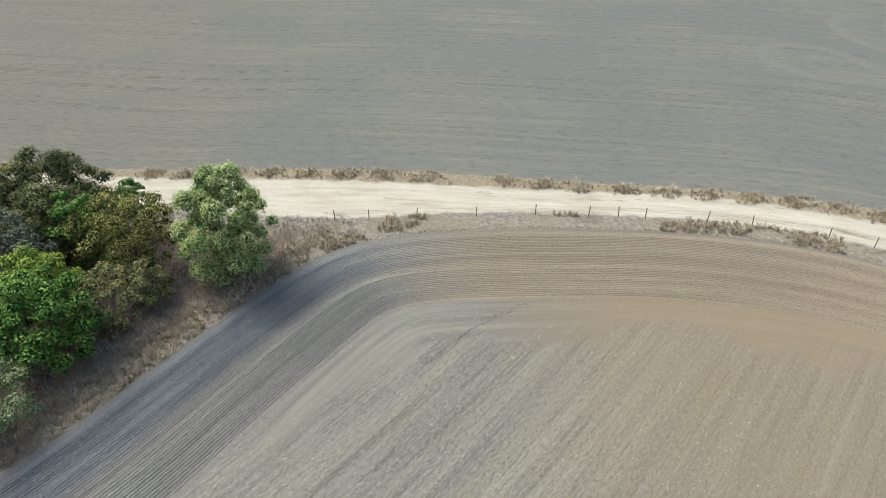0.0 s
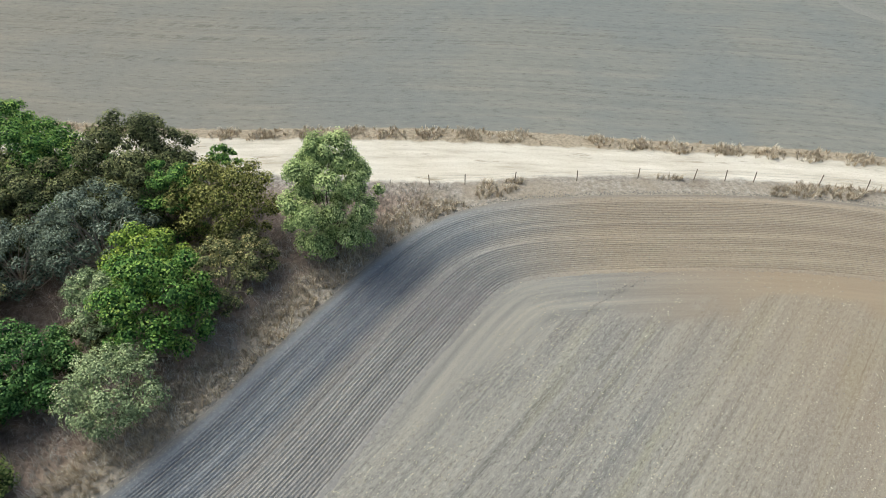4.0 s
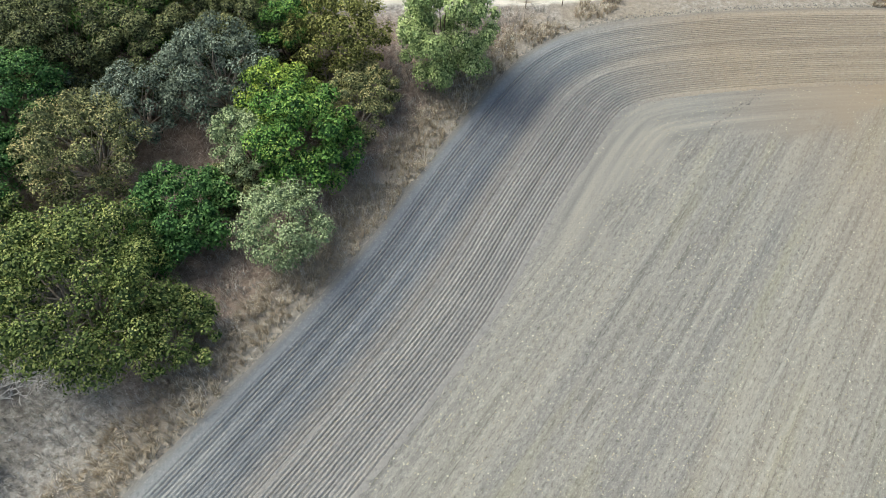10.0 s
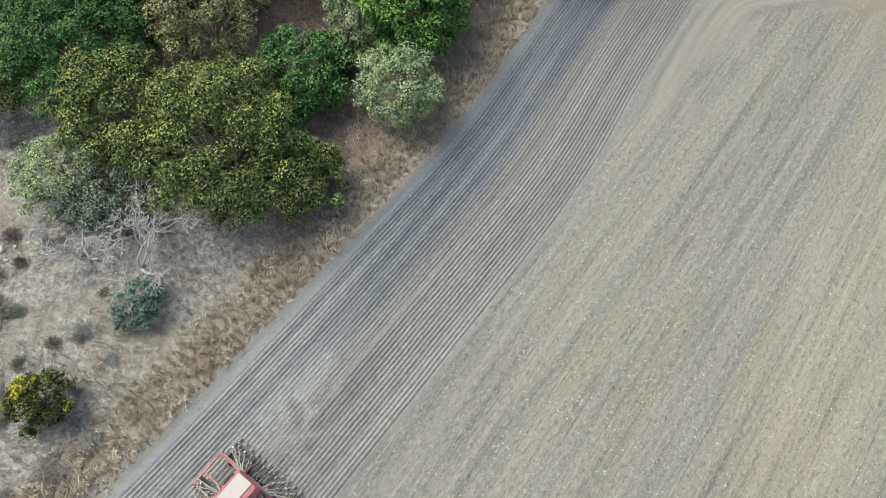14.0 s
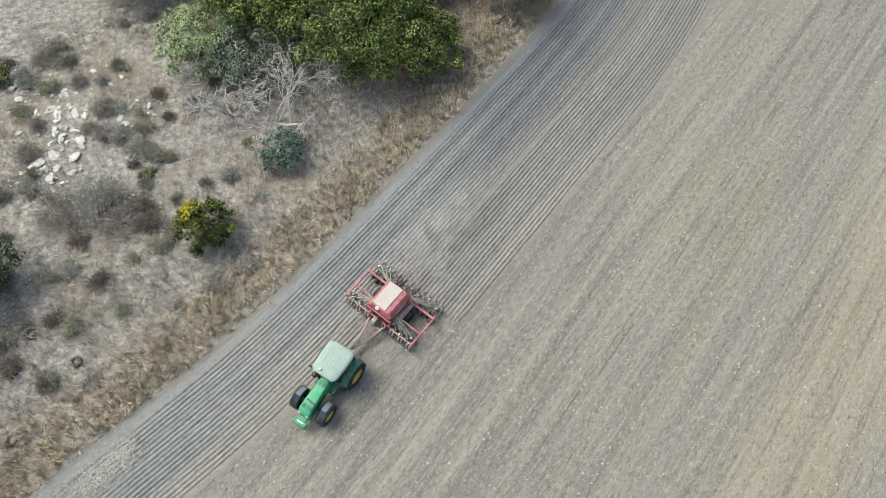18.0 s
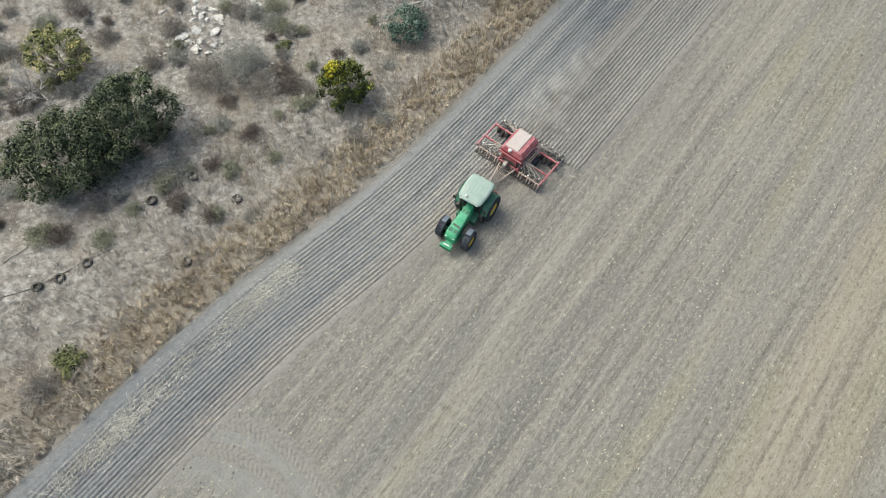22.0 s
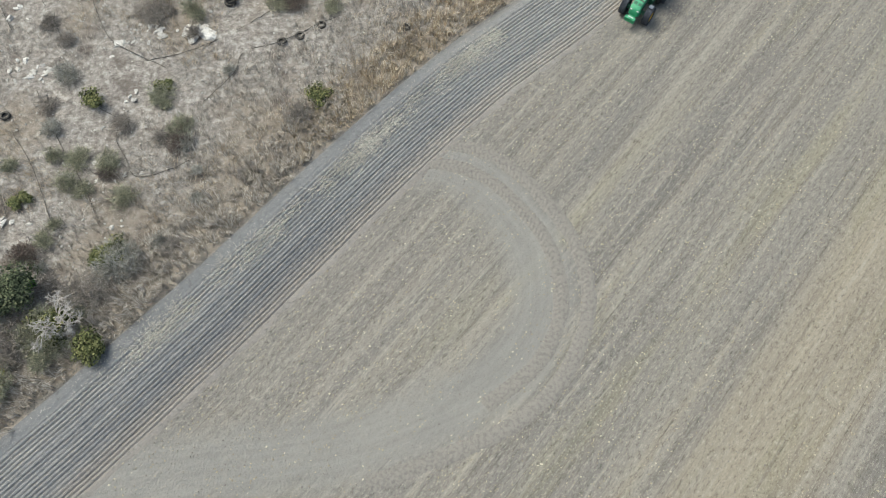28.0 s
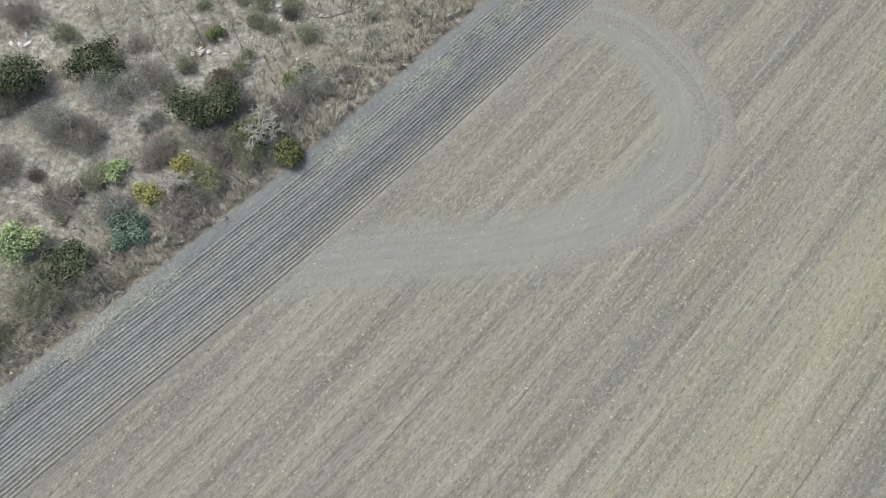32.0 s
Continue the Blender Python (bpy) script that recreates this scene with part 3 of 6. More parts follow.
TREES = [
    ("willow_tree", 28.7, 40.4, 11.8, 4.4, "willow", "tall light-green willow-like tree at the field corner", 0.03, 0.34),
    ("broadleaf_tree", 15.2, 29.4, 8.4, 4.4, "bright", "bright green broadleaf tree at the edge of the wood", 0.08, 0.38),
    ("sage_tree", 10.6, 30.2, 7.0, 2.8, "sage", "pale sage-green tree beside the bright broadleaf", 0.08, 0.28),
    ("round_bush", 13.3, 22.1, 5.6, 3.5, "sage", "rounded pale sage-green bush on the field edge", 0.04, 0.27),
    ("green_tree", 5.4, 24.7, 5.4, 3.8, "green", "fresh green broadleaf tree inside the wood", 0.1, 0.36),
    ("lime_tree", 13.4, 33.9, 8.4, 3.2, "lime", "yellow-green tree behind the bright broadleaf", 0.08, 0.34),
    ("eucalyptus_tree", 8.4, 37.6, 9.0, 5.0, "grey", "grey-green eucalyptus with loose clumped crown", 0.15, 0.3),
    ("eucalyptus_tree", 1.2, 36.0, 7.0, 3.6, "grey", "smaller grey eucalyptus leaning over brown litter", 0.15, 0.28),
    ("olive_tree", 18.6, 42.0, 8.6, 4.6, "ochre", "yellow-olive tree beside the dirt track", 0.12, 0.3),
    ("green_tree", 14.2, 42.5, 9.0, 3.0, "bright", "slim bright green tree in the wood", 0.1, 0.32),
    ("dark_tree", 8.6, 49.0, 9.4, 5.6, "dark", "dense dark olive tree beside the dirt track", 0.08, 0.32),
    ("brown_bush", 18.9, 33.6, 6.0, 3.4, "brown", "dull brownish-green bush in the wood", 0.05, 0.28),
    ("brown_bush", 20.8, 37.0, 4.5, 2.8, "brown", "low brownish bush between the trees", 0.05, 0.28),
    ("green_tree", 0.0, 48.1, 10.0, 4.6, "bright", "fresh green tree at the back of the wood", 0.12, 0.34),
    ("dark_tree", -5.6, 43.9, 10.0, 5.4, "dark", "dense dark tree at the back of the wood", 0.12, 0.32),
    ("eucalyptus_tree", -1.9, 30.5, 8.5, 4.9, "brown", "brown-tipped eucalyptus with an open crown", 0.18, 0.28),
    ("big_olive_tree", -0.4, 17.2, 8.5, 6.6, "olive", "broad spreading olive-green tree at the scrub edge", 0.05, 0.32),
    ("olive_bush", 5.2, 14.6, 4.0, 3.2, "olive", "low olive-green bush on the field side of the wood", 0.04, 0.3),
    ("green_tree", -12.3, 28.5, 9.0, 5.8, "green", "broad green tree on the scrub side of the wood", 0.08, 0.32),
    ("dark_tree", -8.4, 21.8, 8.0, 4.8, "olive", "dull olive tree on the scrub side of the wood", 0.06, 0.32),
    ("grey_bush", -9.3, 15.6, 3.6, 3.8, "grey", "low grey-green bush beside the dead tree", 0.03, 0.26),
    ("grey_bush", -13.4, 17.6, 4.0, 3.4, "sage", "grey-green bush on the scrub side of the wood", 0.03, 0.26),
    ("dark_tree", -9.8, 36.0, 9.5, 5.4, "green", "dense green tree deep in the wood", 0.12, 0.32),
    ("broadleaf_tree", -4.2, 52.2, 10.0, 4.8, "bright", "bright green broadleaf tree beside the dirt track", 0.1, 0.36),
    ("dark_tree", -13.5, 47.0, 10.5, 6.2, "dark", "dense dark tree at the far side of the wood", 0.12, 0.32),
    ("green_tree", -18.0, 37.5, 9.5, 6.0, "green", "broad green tree at the far side of the wood", 0.12, 0.32),
    ("dark_tree", 10.5, 44.0, 8.5, 4.2, "dark", "dark undergrowth tree inside the wood", 0.08, 0.32),
    ("dark_tree", 2.0, 42.5, 8.5, 4.2, "dark", "dark undergrowth tree inside the wood", 0.08, 0.32),
    ("green_tree", -14.5, 57.0, 10.0, 5.8, "green", "green tree beside the dirt track", 0.1, 0.32),
    ("olive_tree", -24.0, 46.0, 9.5, 6.0, "olive", "olive-green tree at the far side of the wood", 0.1, 0.32),
    ("dark_tree", -24.5, 57.5, 10.0, 6.0, "dark", "dense dark tree beside the dirt track", 0.1, 0.32),
    ("olive_tree", -20.0, 28.5, 7.5, 4.6, "olive", "olive-green tree on the scrub side of the wood", 0.06, 0.32),
    ("small_tree", 17.9, 47.2, 7.5, 1.9, "bright", "small bright green tree beside the dirt track", 0.2, 0.3),
    ("dark_bush", 8.6, 27.8, 3.0, 2.4, "dark", "dark low bush under the trees", 0.03, 0.26),
    ("dark_bush", 2.6, 22.0, 3.4, 2.6, "green", "dark green bush under the trees", 0.03, 0.26),
    ("blue_bush", -6.9, 6.1, 1.9, 1.9, "blue", "low blue-green bush under the dead tree", 0.02, 0.22),
    ("yellow_bush", -12.4, -0.3, 3.0, 2.1, "gold", "compact dark bush with yellow shoots", 0.03, 0.24),
    ("yellow_shoots", -13.2, 0.3, 3.2, 0.9, "yellow", "yellow shoots growing out of a dark bush", 0.3, 0.24),
    ("scrub_tree", -29.0, -2.4, 5.0, 3.5, "deep", "dark low tree on the scrub", 0.06, 0.28),
    ("scrub_tree", -34.0, -5.2, 4.6, 3.5, "deep", "dark low tree on the scrub beside another", 0.06, 0.28),
    ("scrub_tree", -31.4, -4.6, 3.6, 2.2, "deep", "dark grey-green low tree on the scrub", 0.06, 0.26),
    ("scrub_tree", -35.1, 4.4, 4.5, 2.4, "brown", "thin brownish tree on the scrub", 0.12, 0.26),
]
# undergrowth that fills the gaps between the trees
gap_rng = np.random.default_rng(5)
while len(TREES) < 53:
    x, y = -24 + 44 * gap_rng.random(), 12 + 42 * gap_rng.random()
    if wood_mask(np.array([(x, y)]))[0] > 0.85 and beside(np.array([(x, y)]), edge[::12])[0][0] < -6 and all(math.hypot(x - t[1], y - t[2]) > 0.55 * t[4] + 1.6 for t in TREES) and math.hypot(x - 9, y - 26) > 4.5 and math.hypot((x - 4) / 1.5, y - 34) > 5.0:
        leaf = ("dark", "brown", "olive", "green", "grey")[gap_rng.integers(5)]
        TREES.append(("undergrowth_bush", round(x, 1), round(y, 1), 3.2 + 2.2 * gap_rng.random(), 2.0 + 0.9 * gap_rng.random(), leaf, "dense " + {"dark": "dark", "brown": "dull brown", "olive": "olive", "green": "green", "grey": "grey-green"}[leaf] + " bush in the undergrowth of the wood", 0.04, 0.28))
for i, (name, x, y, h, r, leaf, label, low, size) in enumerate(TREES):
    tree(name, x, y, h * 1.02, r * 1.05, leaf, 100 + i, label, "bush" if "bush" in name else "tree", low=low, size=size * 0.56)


# ---- machines ----
def box(bm, c, s, rx=0, ry=0, rz=0, bevel=0.0, taper=None):
    """A box of size s round c; taper narrows its top in x and y."""
    made = bmesh.ops.create_cube(bm, size=1)["verts"]
    for v in made:
        if taper and v.co.z > 0:
            v.co.x *= taper[0]
            v.co.y *= taper[1]
    bmesh.ops.transform(bm, matrix=pose(*c, rx, ry, rz) @ Matrix.Diagonal((*s, 1)), verts=made)
    if bevel:
        edges = list({e for v in made for e in v.link_edges})
        bmesh.ops.bevel(bm, geom=edges, offset=bevel, segments=2, affect="EDGES", profile=0.6)
    return bm


def tube(bm, pts, r, sides=8):
    """A round bar along points, closed at both ends."""
    pts = [Vector(p) for p in pts]
    rings = []
    for i, p in enumerate(pts):
        d = (pts[min(i + 1, len(pts) - 1)] - pts[max(i - 1, 0)]).normalized()
        s = d.cross(Vector((0.12, 0.31, 0.94))).normalized()
        q = d.cross(s)
        rings.append([bm.verts.new(p + r * (math.cos(g) * s + math.sin(g) * q)) for g in (2 * math.pi * k / sides for k in range(sides))])
    for a, b in zip(rings[:-1], rings[1:]):
        for k in range(sides):
            bm.faces.new((a[k], a[(k + 1) % sides], b[(k + 1) % sides], b[k]))
    bm.faces.new(rings[0][::-1])
    bm.faces.new(rings[-1])
    return bm


def lathe(bm, profile, c, sides=32):
    """Turns a profile of (radius, x) round an axis along x through c."""
    rings = []
    for r, x in profile:
        rings.append([bm.verts.new((c[0] + x, c[1] + r * math.cos(g), c[2] + r * math.sin(g))) for g in (2 * math.pi * k / sides for k in range(sides))])
    for a, b in zip(rings[:-1], rings[1:]):
        for k in range(sides):
            bm.faces.new((a[k], a[(k + 1) % sides], b[(k + 1) % sides], b[k]))
    return bm


def hull_loft(bm, rings, cap=True):
    """Joins equal rings of points into one skin."""
    rows = [[bm.verts.new(p) for p in ring] for ring in rings]
    n = len(rows[0])
    for a, b in zip(rows[:-1], rows[1:]):
        for k in range(n):
            bm.faces.new((a[k], a[(k + 1) % n], b[(k + 1) % n], b[k]))
    if cap:
        bm.faces.new(rows[0][::-1])
        bm.faces.new(rows[-1])
    return bm


def part(name, bm, material, parent, label="", smooth=False):
    bmesh.ops.recalc_face_normals(bm, faces=bm.faces)
    me = bpy.data.meshes.new(name)
    bm.to_mesh(me)
    bm.free()
    me.materials.append(material)
    if smooth:
        me.shade_smooth()
        me.set_sharp_from_angle(angle=radians(35))
    ob = new(name, me)
    ob.parent = parent
    return tagged(ob, label)


def paint(name, col, rough=0.4, dust=0.45, metal=0.0, dust_col=(176, 168, 150)):
    n = Nodes(name, rough=rough, metal=metal, spec=0.45)
    p = n.local()
    g = n.noise(p, 2.2, 5, 0.65)
    f = n.noise(p, 14, 3, 0.6)
    up = n.add("ShaderNodeSeparateXYZ", Vector=n.tree.nodes.new("ShaderNodeNewGeometry").outputs["Normal"]).outputs["Z"]
    settle = n.math("MULTIPLY", n.step(up, 0.0, 0.9, 0.35, 1.0), n.step(n.math("ADD", n.math("MULTIPLY", g, 0.7), n.math("MULTIPLY", f, 0.3)), 0.3, 0.7))
    k = n.math("MULTIPLY", settle, dust)
    n.put(n.bsdf.inputs["Roughness"], n.math("ADD", n.math("MULTIPLY", k, 0.6), rough))
    return n.color(n.mix(k, lin(*col), lin(*dust_col)))


GREEN = paint("green_paint", (52, 152, 100), 0.38, 0.6, dust_col=(136, 200, 164))
DARK_GREEN = paint("dark_green_paint", (34, 98, 66), 0.4, 0.55, dust_col=(140, 170, 150))
ROOF = paint("pale_roof", (146, 168, 154), 0.5, 0.6, dust_col=(186, 192, 182))
YELLOW = paint("yellow_rim", (222, 186, 52), 0.4, 0.3)
RUBBER = paint("tyre_rubber", (36, 40, 46), 0.85, 0.5, dust_col=(112, 116, 122))
BLACK = paint("black_plastic", (24, 26, 28), 0.55, 0.35)
GREY_PLASTIC = paint("grey_fender", (104, 112, 122), 0.6, 0.4, dust_col=(150, 154, 158))
RED = paint("red_paint", (156, 66, 74), 0.5, 1.0, dust_col=(196, 150, 148))
TARP = paint("dusty_cover", (190, 178, 170), 0.85, 0.6, dust_col=(206, 196, 186))
STEEL = paint("worn_steel", (164, 158, 150), 0.5, 0.6, metal=0.3)
DUSTY = paint("dusty_bar", (176, 156, 146), 0.6, 0.7)
PACKER = paint("packer_ring", (58, 54, 52), 0.8, 0.9, dust_col=(132, 122, 112))
WHITE = paint("white_plastic", (226, 226, 220), 0.4, 0.25)


def glass_material():
    n = Nodes("cab_glass", rough=0.08, spec=0.6)
    n.bsdf.inputs["Transmission Weight"].default_value = 0.75
    n.bsdf.inputs["IOR"].default_value = 1.3
    return n.color(lin(60, 92, 84))


GLASS = glass_material()


def tractor_wheel(parent, x, y, r, width, lugs, side, rim_r):
    """A lugged tyre on a yellow rim; the parts are the tyre and the rim."""
    w = width / 2
    bm = bmesh.new()
    lathe(bm, [(rim_r, -w * 0.72), (rim_r * 1.12, -w * 0.95), (r * 0.86, -w), (r * 0.95, -w * 0.82), (r * 0.965, 0), (r * 0.95, w * 0.82), (r * 0.86, w), (rim_r * 1.12, w * 0.95), (rim_r, w * 0.72)], (x, y, r), 36)
    for k in range(lugs):
        for s in (-1, 1):
            g = 2 * math.pi * (k + (0.5 if s > 0 else 0)) / lugs
            m = Matrix.Translation((x, y, r)) @ Matrix.Rotation(g, 4, "X") @ Matrix.Translation((s * w * 0.48, 0, r * 0.962)) @ Matrix.Rotation(s * radians(38), 4, "Z")
            made = bmesh.ops.create_cube(bm, size=1)["verts"]
            bmesh.ops.transform(bm, matrix=m @ Matrix.Diagonal((w * 1.1, r * 0.07, r * 0.09, 1)), verts=made)
    wheel = part("tyre", bm, RUBBER, parent, "dusty black lugged tyre", True)
    bm = bmesh.new()
    o = side * w
    lathe(bm, [(rim_r * 1.02, o * 0.72), (rim_r * 0.96, o * 0.8), (rim_r * 0.9, o * 0.45), (rim_r * 0.5, o * 0.25), (rim_r * 0.42, o * 0.5), (rim_r * 0.2, o * 0.55), (0.01, o * 0.55)], (x, y, r), 28)
    for k in range(8):
        g = 2 * math.pi * k / 8
        lathe(bm, [(0.035, o * 0.2), (0.035, o * 0.42), (0.001, o * 0.42)], (x, y + rim_r * 0.65 * math.cos(g), r + rim_r * 0.65 * math.sin(g)), 6)
    part("rim", bm, YELLOW, wheel, "yellow wheel rim", True)
    return wheel


def hood_ring(y, w, z0, z1, round_=0.16):
    """A rounded cross-section of the bonnet."""
    pts = []
    for px, pz in ((-1, 0), (-1, 0.55), (-0.96, 0.8), (-0.8, 0.95), (-0.45, 1), (0.45, 1), (0.8, 0.95), (0.96, 0.8), (1, 0.55), (1, 0)):
        pts.append((px * w / 2, y, z0 + (z1 - z0) * pz))
    return pts


def tractor(m):
    root = new("tractor")
    for x, y, r, w, lugs, rim in ((-1.1, 0, 1.0, 0.66, 22, 0.56), (1.1, 0, 1.0, 0.66, 22, 0.56), (-1.08, 3.05, 0.77, 0.56, 18, 0.43), (1.08, 3.05, 0.77, 0.56, 18, 0.43)):
        tractor_wheel(root, x, y, r, w, lugs, 1 if x > 0 else -1, rim)
    bm = bmesh.new()
    hull_loft(bm, [hood_ring(y, w, z0, z1) for y, w, z0, z1 in ((0.95, 0.66, 1.15, 2.04), (1.6, 0.74, 1.1, 2.0), (2.4, 0.84, 1.05, 1.95), (3.1, 0.92, 1.0, 1.88), (3.6, 0.96, 0.95, 1.78), (3.84, 0.9, 0.92, 1.62), (3.95, 0.76, 0.98, 1.42))])
    hood = part("bonnet", bm, GREEN, root, "bright green sloping bonnet", True)
    bm = bmesh.new()
    for i, x in enumerate((-0.26, -0.1, 0.06, 0.2)):
        box(bm, (x, 3.05 - 0.02 * i, 1.905), (0.13, 0.13, 0.03), rx=-5)
    part("vent", bm, BLACK, hood, "black bonnet vents")
    for x in (-0.2, 0.2):
        bm = bmesh.new()
        box(bm, (x, 3.42, 1.83), (0.3, 0.3, 0.02), rx=-9, bevel=0.008)
        part("mesh_panel", bm, DARK_GREEN, hood)
        bm = bmesh.new()
        box(bm, (x * 0.7, 1.75, 1.995), (0.2, 0.3, 0.02), rx=-3, bevel=0.008)
        part("mesh_panel", bm, DARK_GREEN, hood)
        bm = bmesh.new()
        box(bm, (x * 1.5, 3.9, 1.5), (0.2, 0.06, 0.16), rx=-25, bevel=0.02)
        part("headlight", bm, WHITE, hood, "clear front headlight")
    for s in (-1, 1):
        bm = bmesh.new()
        box(bm, (s * 0.47, 2.9, 1.45), (0.02, 1.5, 0.26), bevel=0.006)
        part("side_grille", bm, BLACK, hood, "black side grille")
    # chassis
    bm = bmesh.new()
    box(bm, (0, 1.5, 0.95), (0.62, 4.4, 0.5), bevel=0.04)
    box(bm, (0, 0, 1.0), (1.8, 0.5, 0.45), bevel=0.08)
    box(bm, (0, 3.05, 0.78), (1.8, 0.3, 0.28), bevel=0.05)
    box(bm, (-0.55, 1.35, 0.9), (0.45, 0.9, 0.55), bevel=0.06)
    box(bm, (0.55, 1.35, 0.9), (0.45, 0.9, 0.55), bevel=0.06)
    part("chassis", bm, DARK_GREEN, root, "dark green chassis and tank")
    # front weights
    bm = bmesh.new()
    box(bm, (0, 4.36, 0.92), (0.92, 0.3, 0.34), bevel=0.05)
    for k in range(9):
        box(bm, (-0.4 + 0.1 * k, 4.42, 0.92), (0.06, 0.34, 0.38), bevel=0.012)
    box(bm, (0, 4.1, 0.85), (0.5, 0.4, 0.2), bevel=0.03)
    part("front_weight", bm, GREEN, root, "green stack of front weights")
    bm = bmesh.new()
    box(bm, (0, 4.34, 1.12), (0.5, 0.1, 0.03), bevel=0.01)
    part("weight_bracket", bm, WHITE, root)
    # cab
    bm = bmesh.new()
    for x, y in ((-0.78, 1.05), (0.78, 1.05), (-0.84, -0.1), (0.84, -0.1), (-0.76, -0.78), (0.76, -0.78)):
        tube(bm, [(x, y, 1.3), (x * 0.98, y * 0.97, 2.2), (x * 0.92, y * 0.9, 2.95)], 0.045, 6)
    box(bm, (0, 0.1, 1.36), (1.5, 1.9, 0.12), bevel=0.03)
    box(bm, (0, 1.02, 1.6), (1.2, 0.08, 0.5), bevel=0.02)
    cab = part("cab_frame", bm, BLACK, root, "black cab frame", True)
    for c, s, rz in (((0, 1.06, 2.38), (1.42, 0.015, 1.0), 0), ((-0.8, 0.45, 2.2), (0.015, 1.05, 1.4), 3), ((0.8, 0.45, 2.2), (0.015, 1.05, 1.4), -3), ((-0.77, -0.45, 2.3), (0.015, 0.6, 1.1), -6), ((0.77, -0.45, 2.3), (0.015, 0.6, 1.1), 6), ((0, -0.75, 2.3), (1.35, 0.015, 1.1), 0)):
        bm = bmesh.new()
        box(bm, c, s, rz=rz)
        part("cab_window", bm, GLASS, cab, "tinted cab glass").visible_shadow = False
    bm = bmesh.new()
    box(bm, (0, -0.1, 1.75), (0.5, 0.5, 0.5), bevel=0.1)
    box(bm, (0, -0.38, 2.1), (0.46, 0.14, 0.7), bevel=0.06)
    part("seat", bm, BLACK, root, "black driver's seat, empty")
    bm = bmesh.new()
    rings = []
    for z, k in ((2.9, 0.93), (2.96, 1.0), (3.06, 0.99), (3.13, 0.93), (3.17, 0.8)):
        ring = []
        for i in range(36):
            g = 2 * math.pi * i / 36
            cx, sy = math.cos(g), math.sin(g)
            e = 0.32
            px, py = math.copysign(abs(cx) ** e, cx), math.copysign(abs(sy) ** e, sy)
            ring.append((px * 1.0 * k * (1.0 - 0.07 * (py > 0) * py), 0.3 + py * 1.16 * k, z - 0.08))
        rings.append(ring)
    hull_loft(bm, rings)
    roof = part("cab_roof", bm, ROOF, root, "pale green cab roof with moulded ribs", True)
    bm = bmesh.new()
    for x in (-0.5, -0.25, 0.0, 0.25, 0.5):
        box(bm, (x, 0.12, 3.088), (0.1, 1.35, 0.022), bevel=0.01)
    part("roof_rib", bm, ROOF, roof)
    bm = bmesh.new()
    lathe(bm, [(0.001, -0.1), (0.07, -0.09), (0.1, -0.03), (0.1, 0.05), (0.001, 0.05)], (0, 0, 0), 14)
    bm.transform(pose(0.3, 1.2, 3.14, 0, 90, 0))
    part("beacon", bm, WHITE, roof, "pale round roof beacon", True)
    for s in (-1, 1):
        bm = bmesh.new()
        for x in (0.45, 0.65):
            box(bm, (s * x, 1.42, 2.9), (0.15, 0.06, 0.1), bevel=0.02)
        part("work_light", bm, WHITE, roof, "roof work lights")
        # rear fender: an arched sheet over the wheel
        bm = bmesh.new()
        rings = []
        for k in range(9):
            g = radians(20 + 17 * k)
            y, z = -1.12 * math.cos(g) * -1, 1.0 + 1.12 * math.sin(g)
            rings.append([(s * 0.66, y, z), (s * 1.32, y, z - 0.03), (s * 1.32, y * 0.96, z - 0.1), (s * 0.66, y * 0.97, z - 0.05)])
        hull_loft(bm, rings)
        part("rear_fender", bm, DARK_GREEN, root, "green rear fender", True)
        bm = bmesh.new()
        box(bm, (s * 0.95, -0.95, 1.75), (0.34, 0.08, 0.14), bevel=0.02)
        part("tail_light", bm, RED, root, "red tail light")
        bm = bmesh.new()
        rings = []
        for k in range(7):
            g = radians(88 + 9 * k)
            y, z = 3.05 + 0.87 * math.cos(g), 0.77 + 0.87 * math.sin(g)
            rings.append([(s * 0.84, y, z), (s * 1.2, y, z - 0.02), (s * 1.2, y, z - 0.06), (s * 0.84, y, z - 0.05)])
        hull_loft(bm, rings)
        part("front_fender", bm, GREY_PLASTIC, root, "grey front fender", True)
        bm = bmesh.new()
        tube(bm, [(s * 0.78, 1.1, 2.5), (s * 1.2, 1.25, 2.55), (s * 1.25, 1.25, 2.4)], 0.02, 6)
        box(bm, (s * 1.25, 1.24, 2.25), (0.2, 0.06, 0.36), bevel=0.03)
        part("mirror", bm, BLACK, root, "black door mirror")
        bm = bmesh.new()
        for k in range(4):
            box(bm, (s * (1.02 - 0.03 * k), 1.0, 0.5 + 0.26 * k), (0.3, 0.4, 0.04), bevel=0.01)
        for y in (0.8, 1.2):
            tube(bm, [(s * 1.05, y, 0.45), (s * 0.95, y, 1.4)], 0.02, 6)
        part("cab_steps", bm, BLACK, root, "black cab steps")
    bm = bmesh.new()
    tube(bm, [(0.62, 1.38, 1.2), (0.62, 1.38, 2.6)], 0.11, 12)
    tube(bm, [(0.62, 1.38, 2.6), (0.62, 1.38, 2.85), (0.62, 1.25, 3.0)], 0.07, 10)
    box(bm, (0.8, 1.5, 1.9), (0.28, 0.3, 0.5), bevel=0.08)
    part("exhaust_stack", bm, BLACK, root, "black exhaust stack", True)
    # rear hitch
    bm = bmesh.new()
    box(bm, (0, -0.7, 0.6), (0.5, 0.9, 0.2), bevel=0.04)
    box(bm, (0, -1.3, 0.5), (0.16, 0.75, 0.08), bevel=0.02)
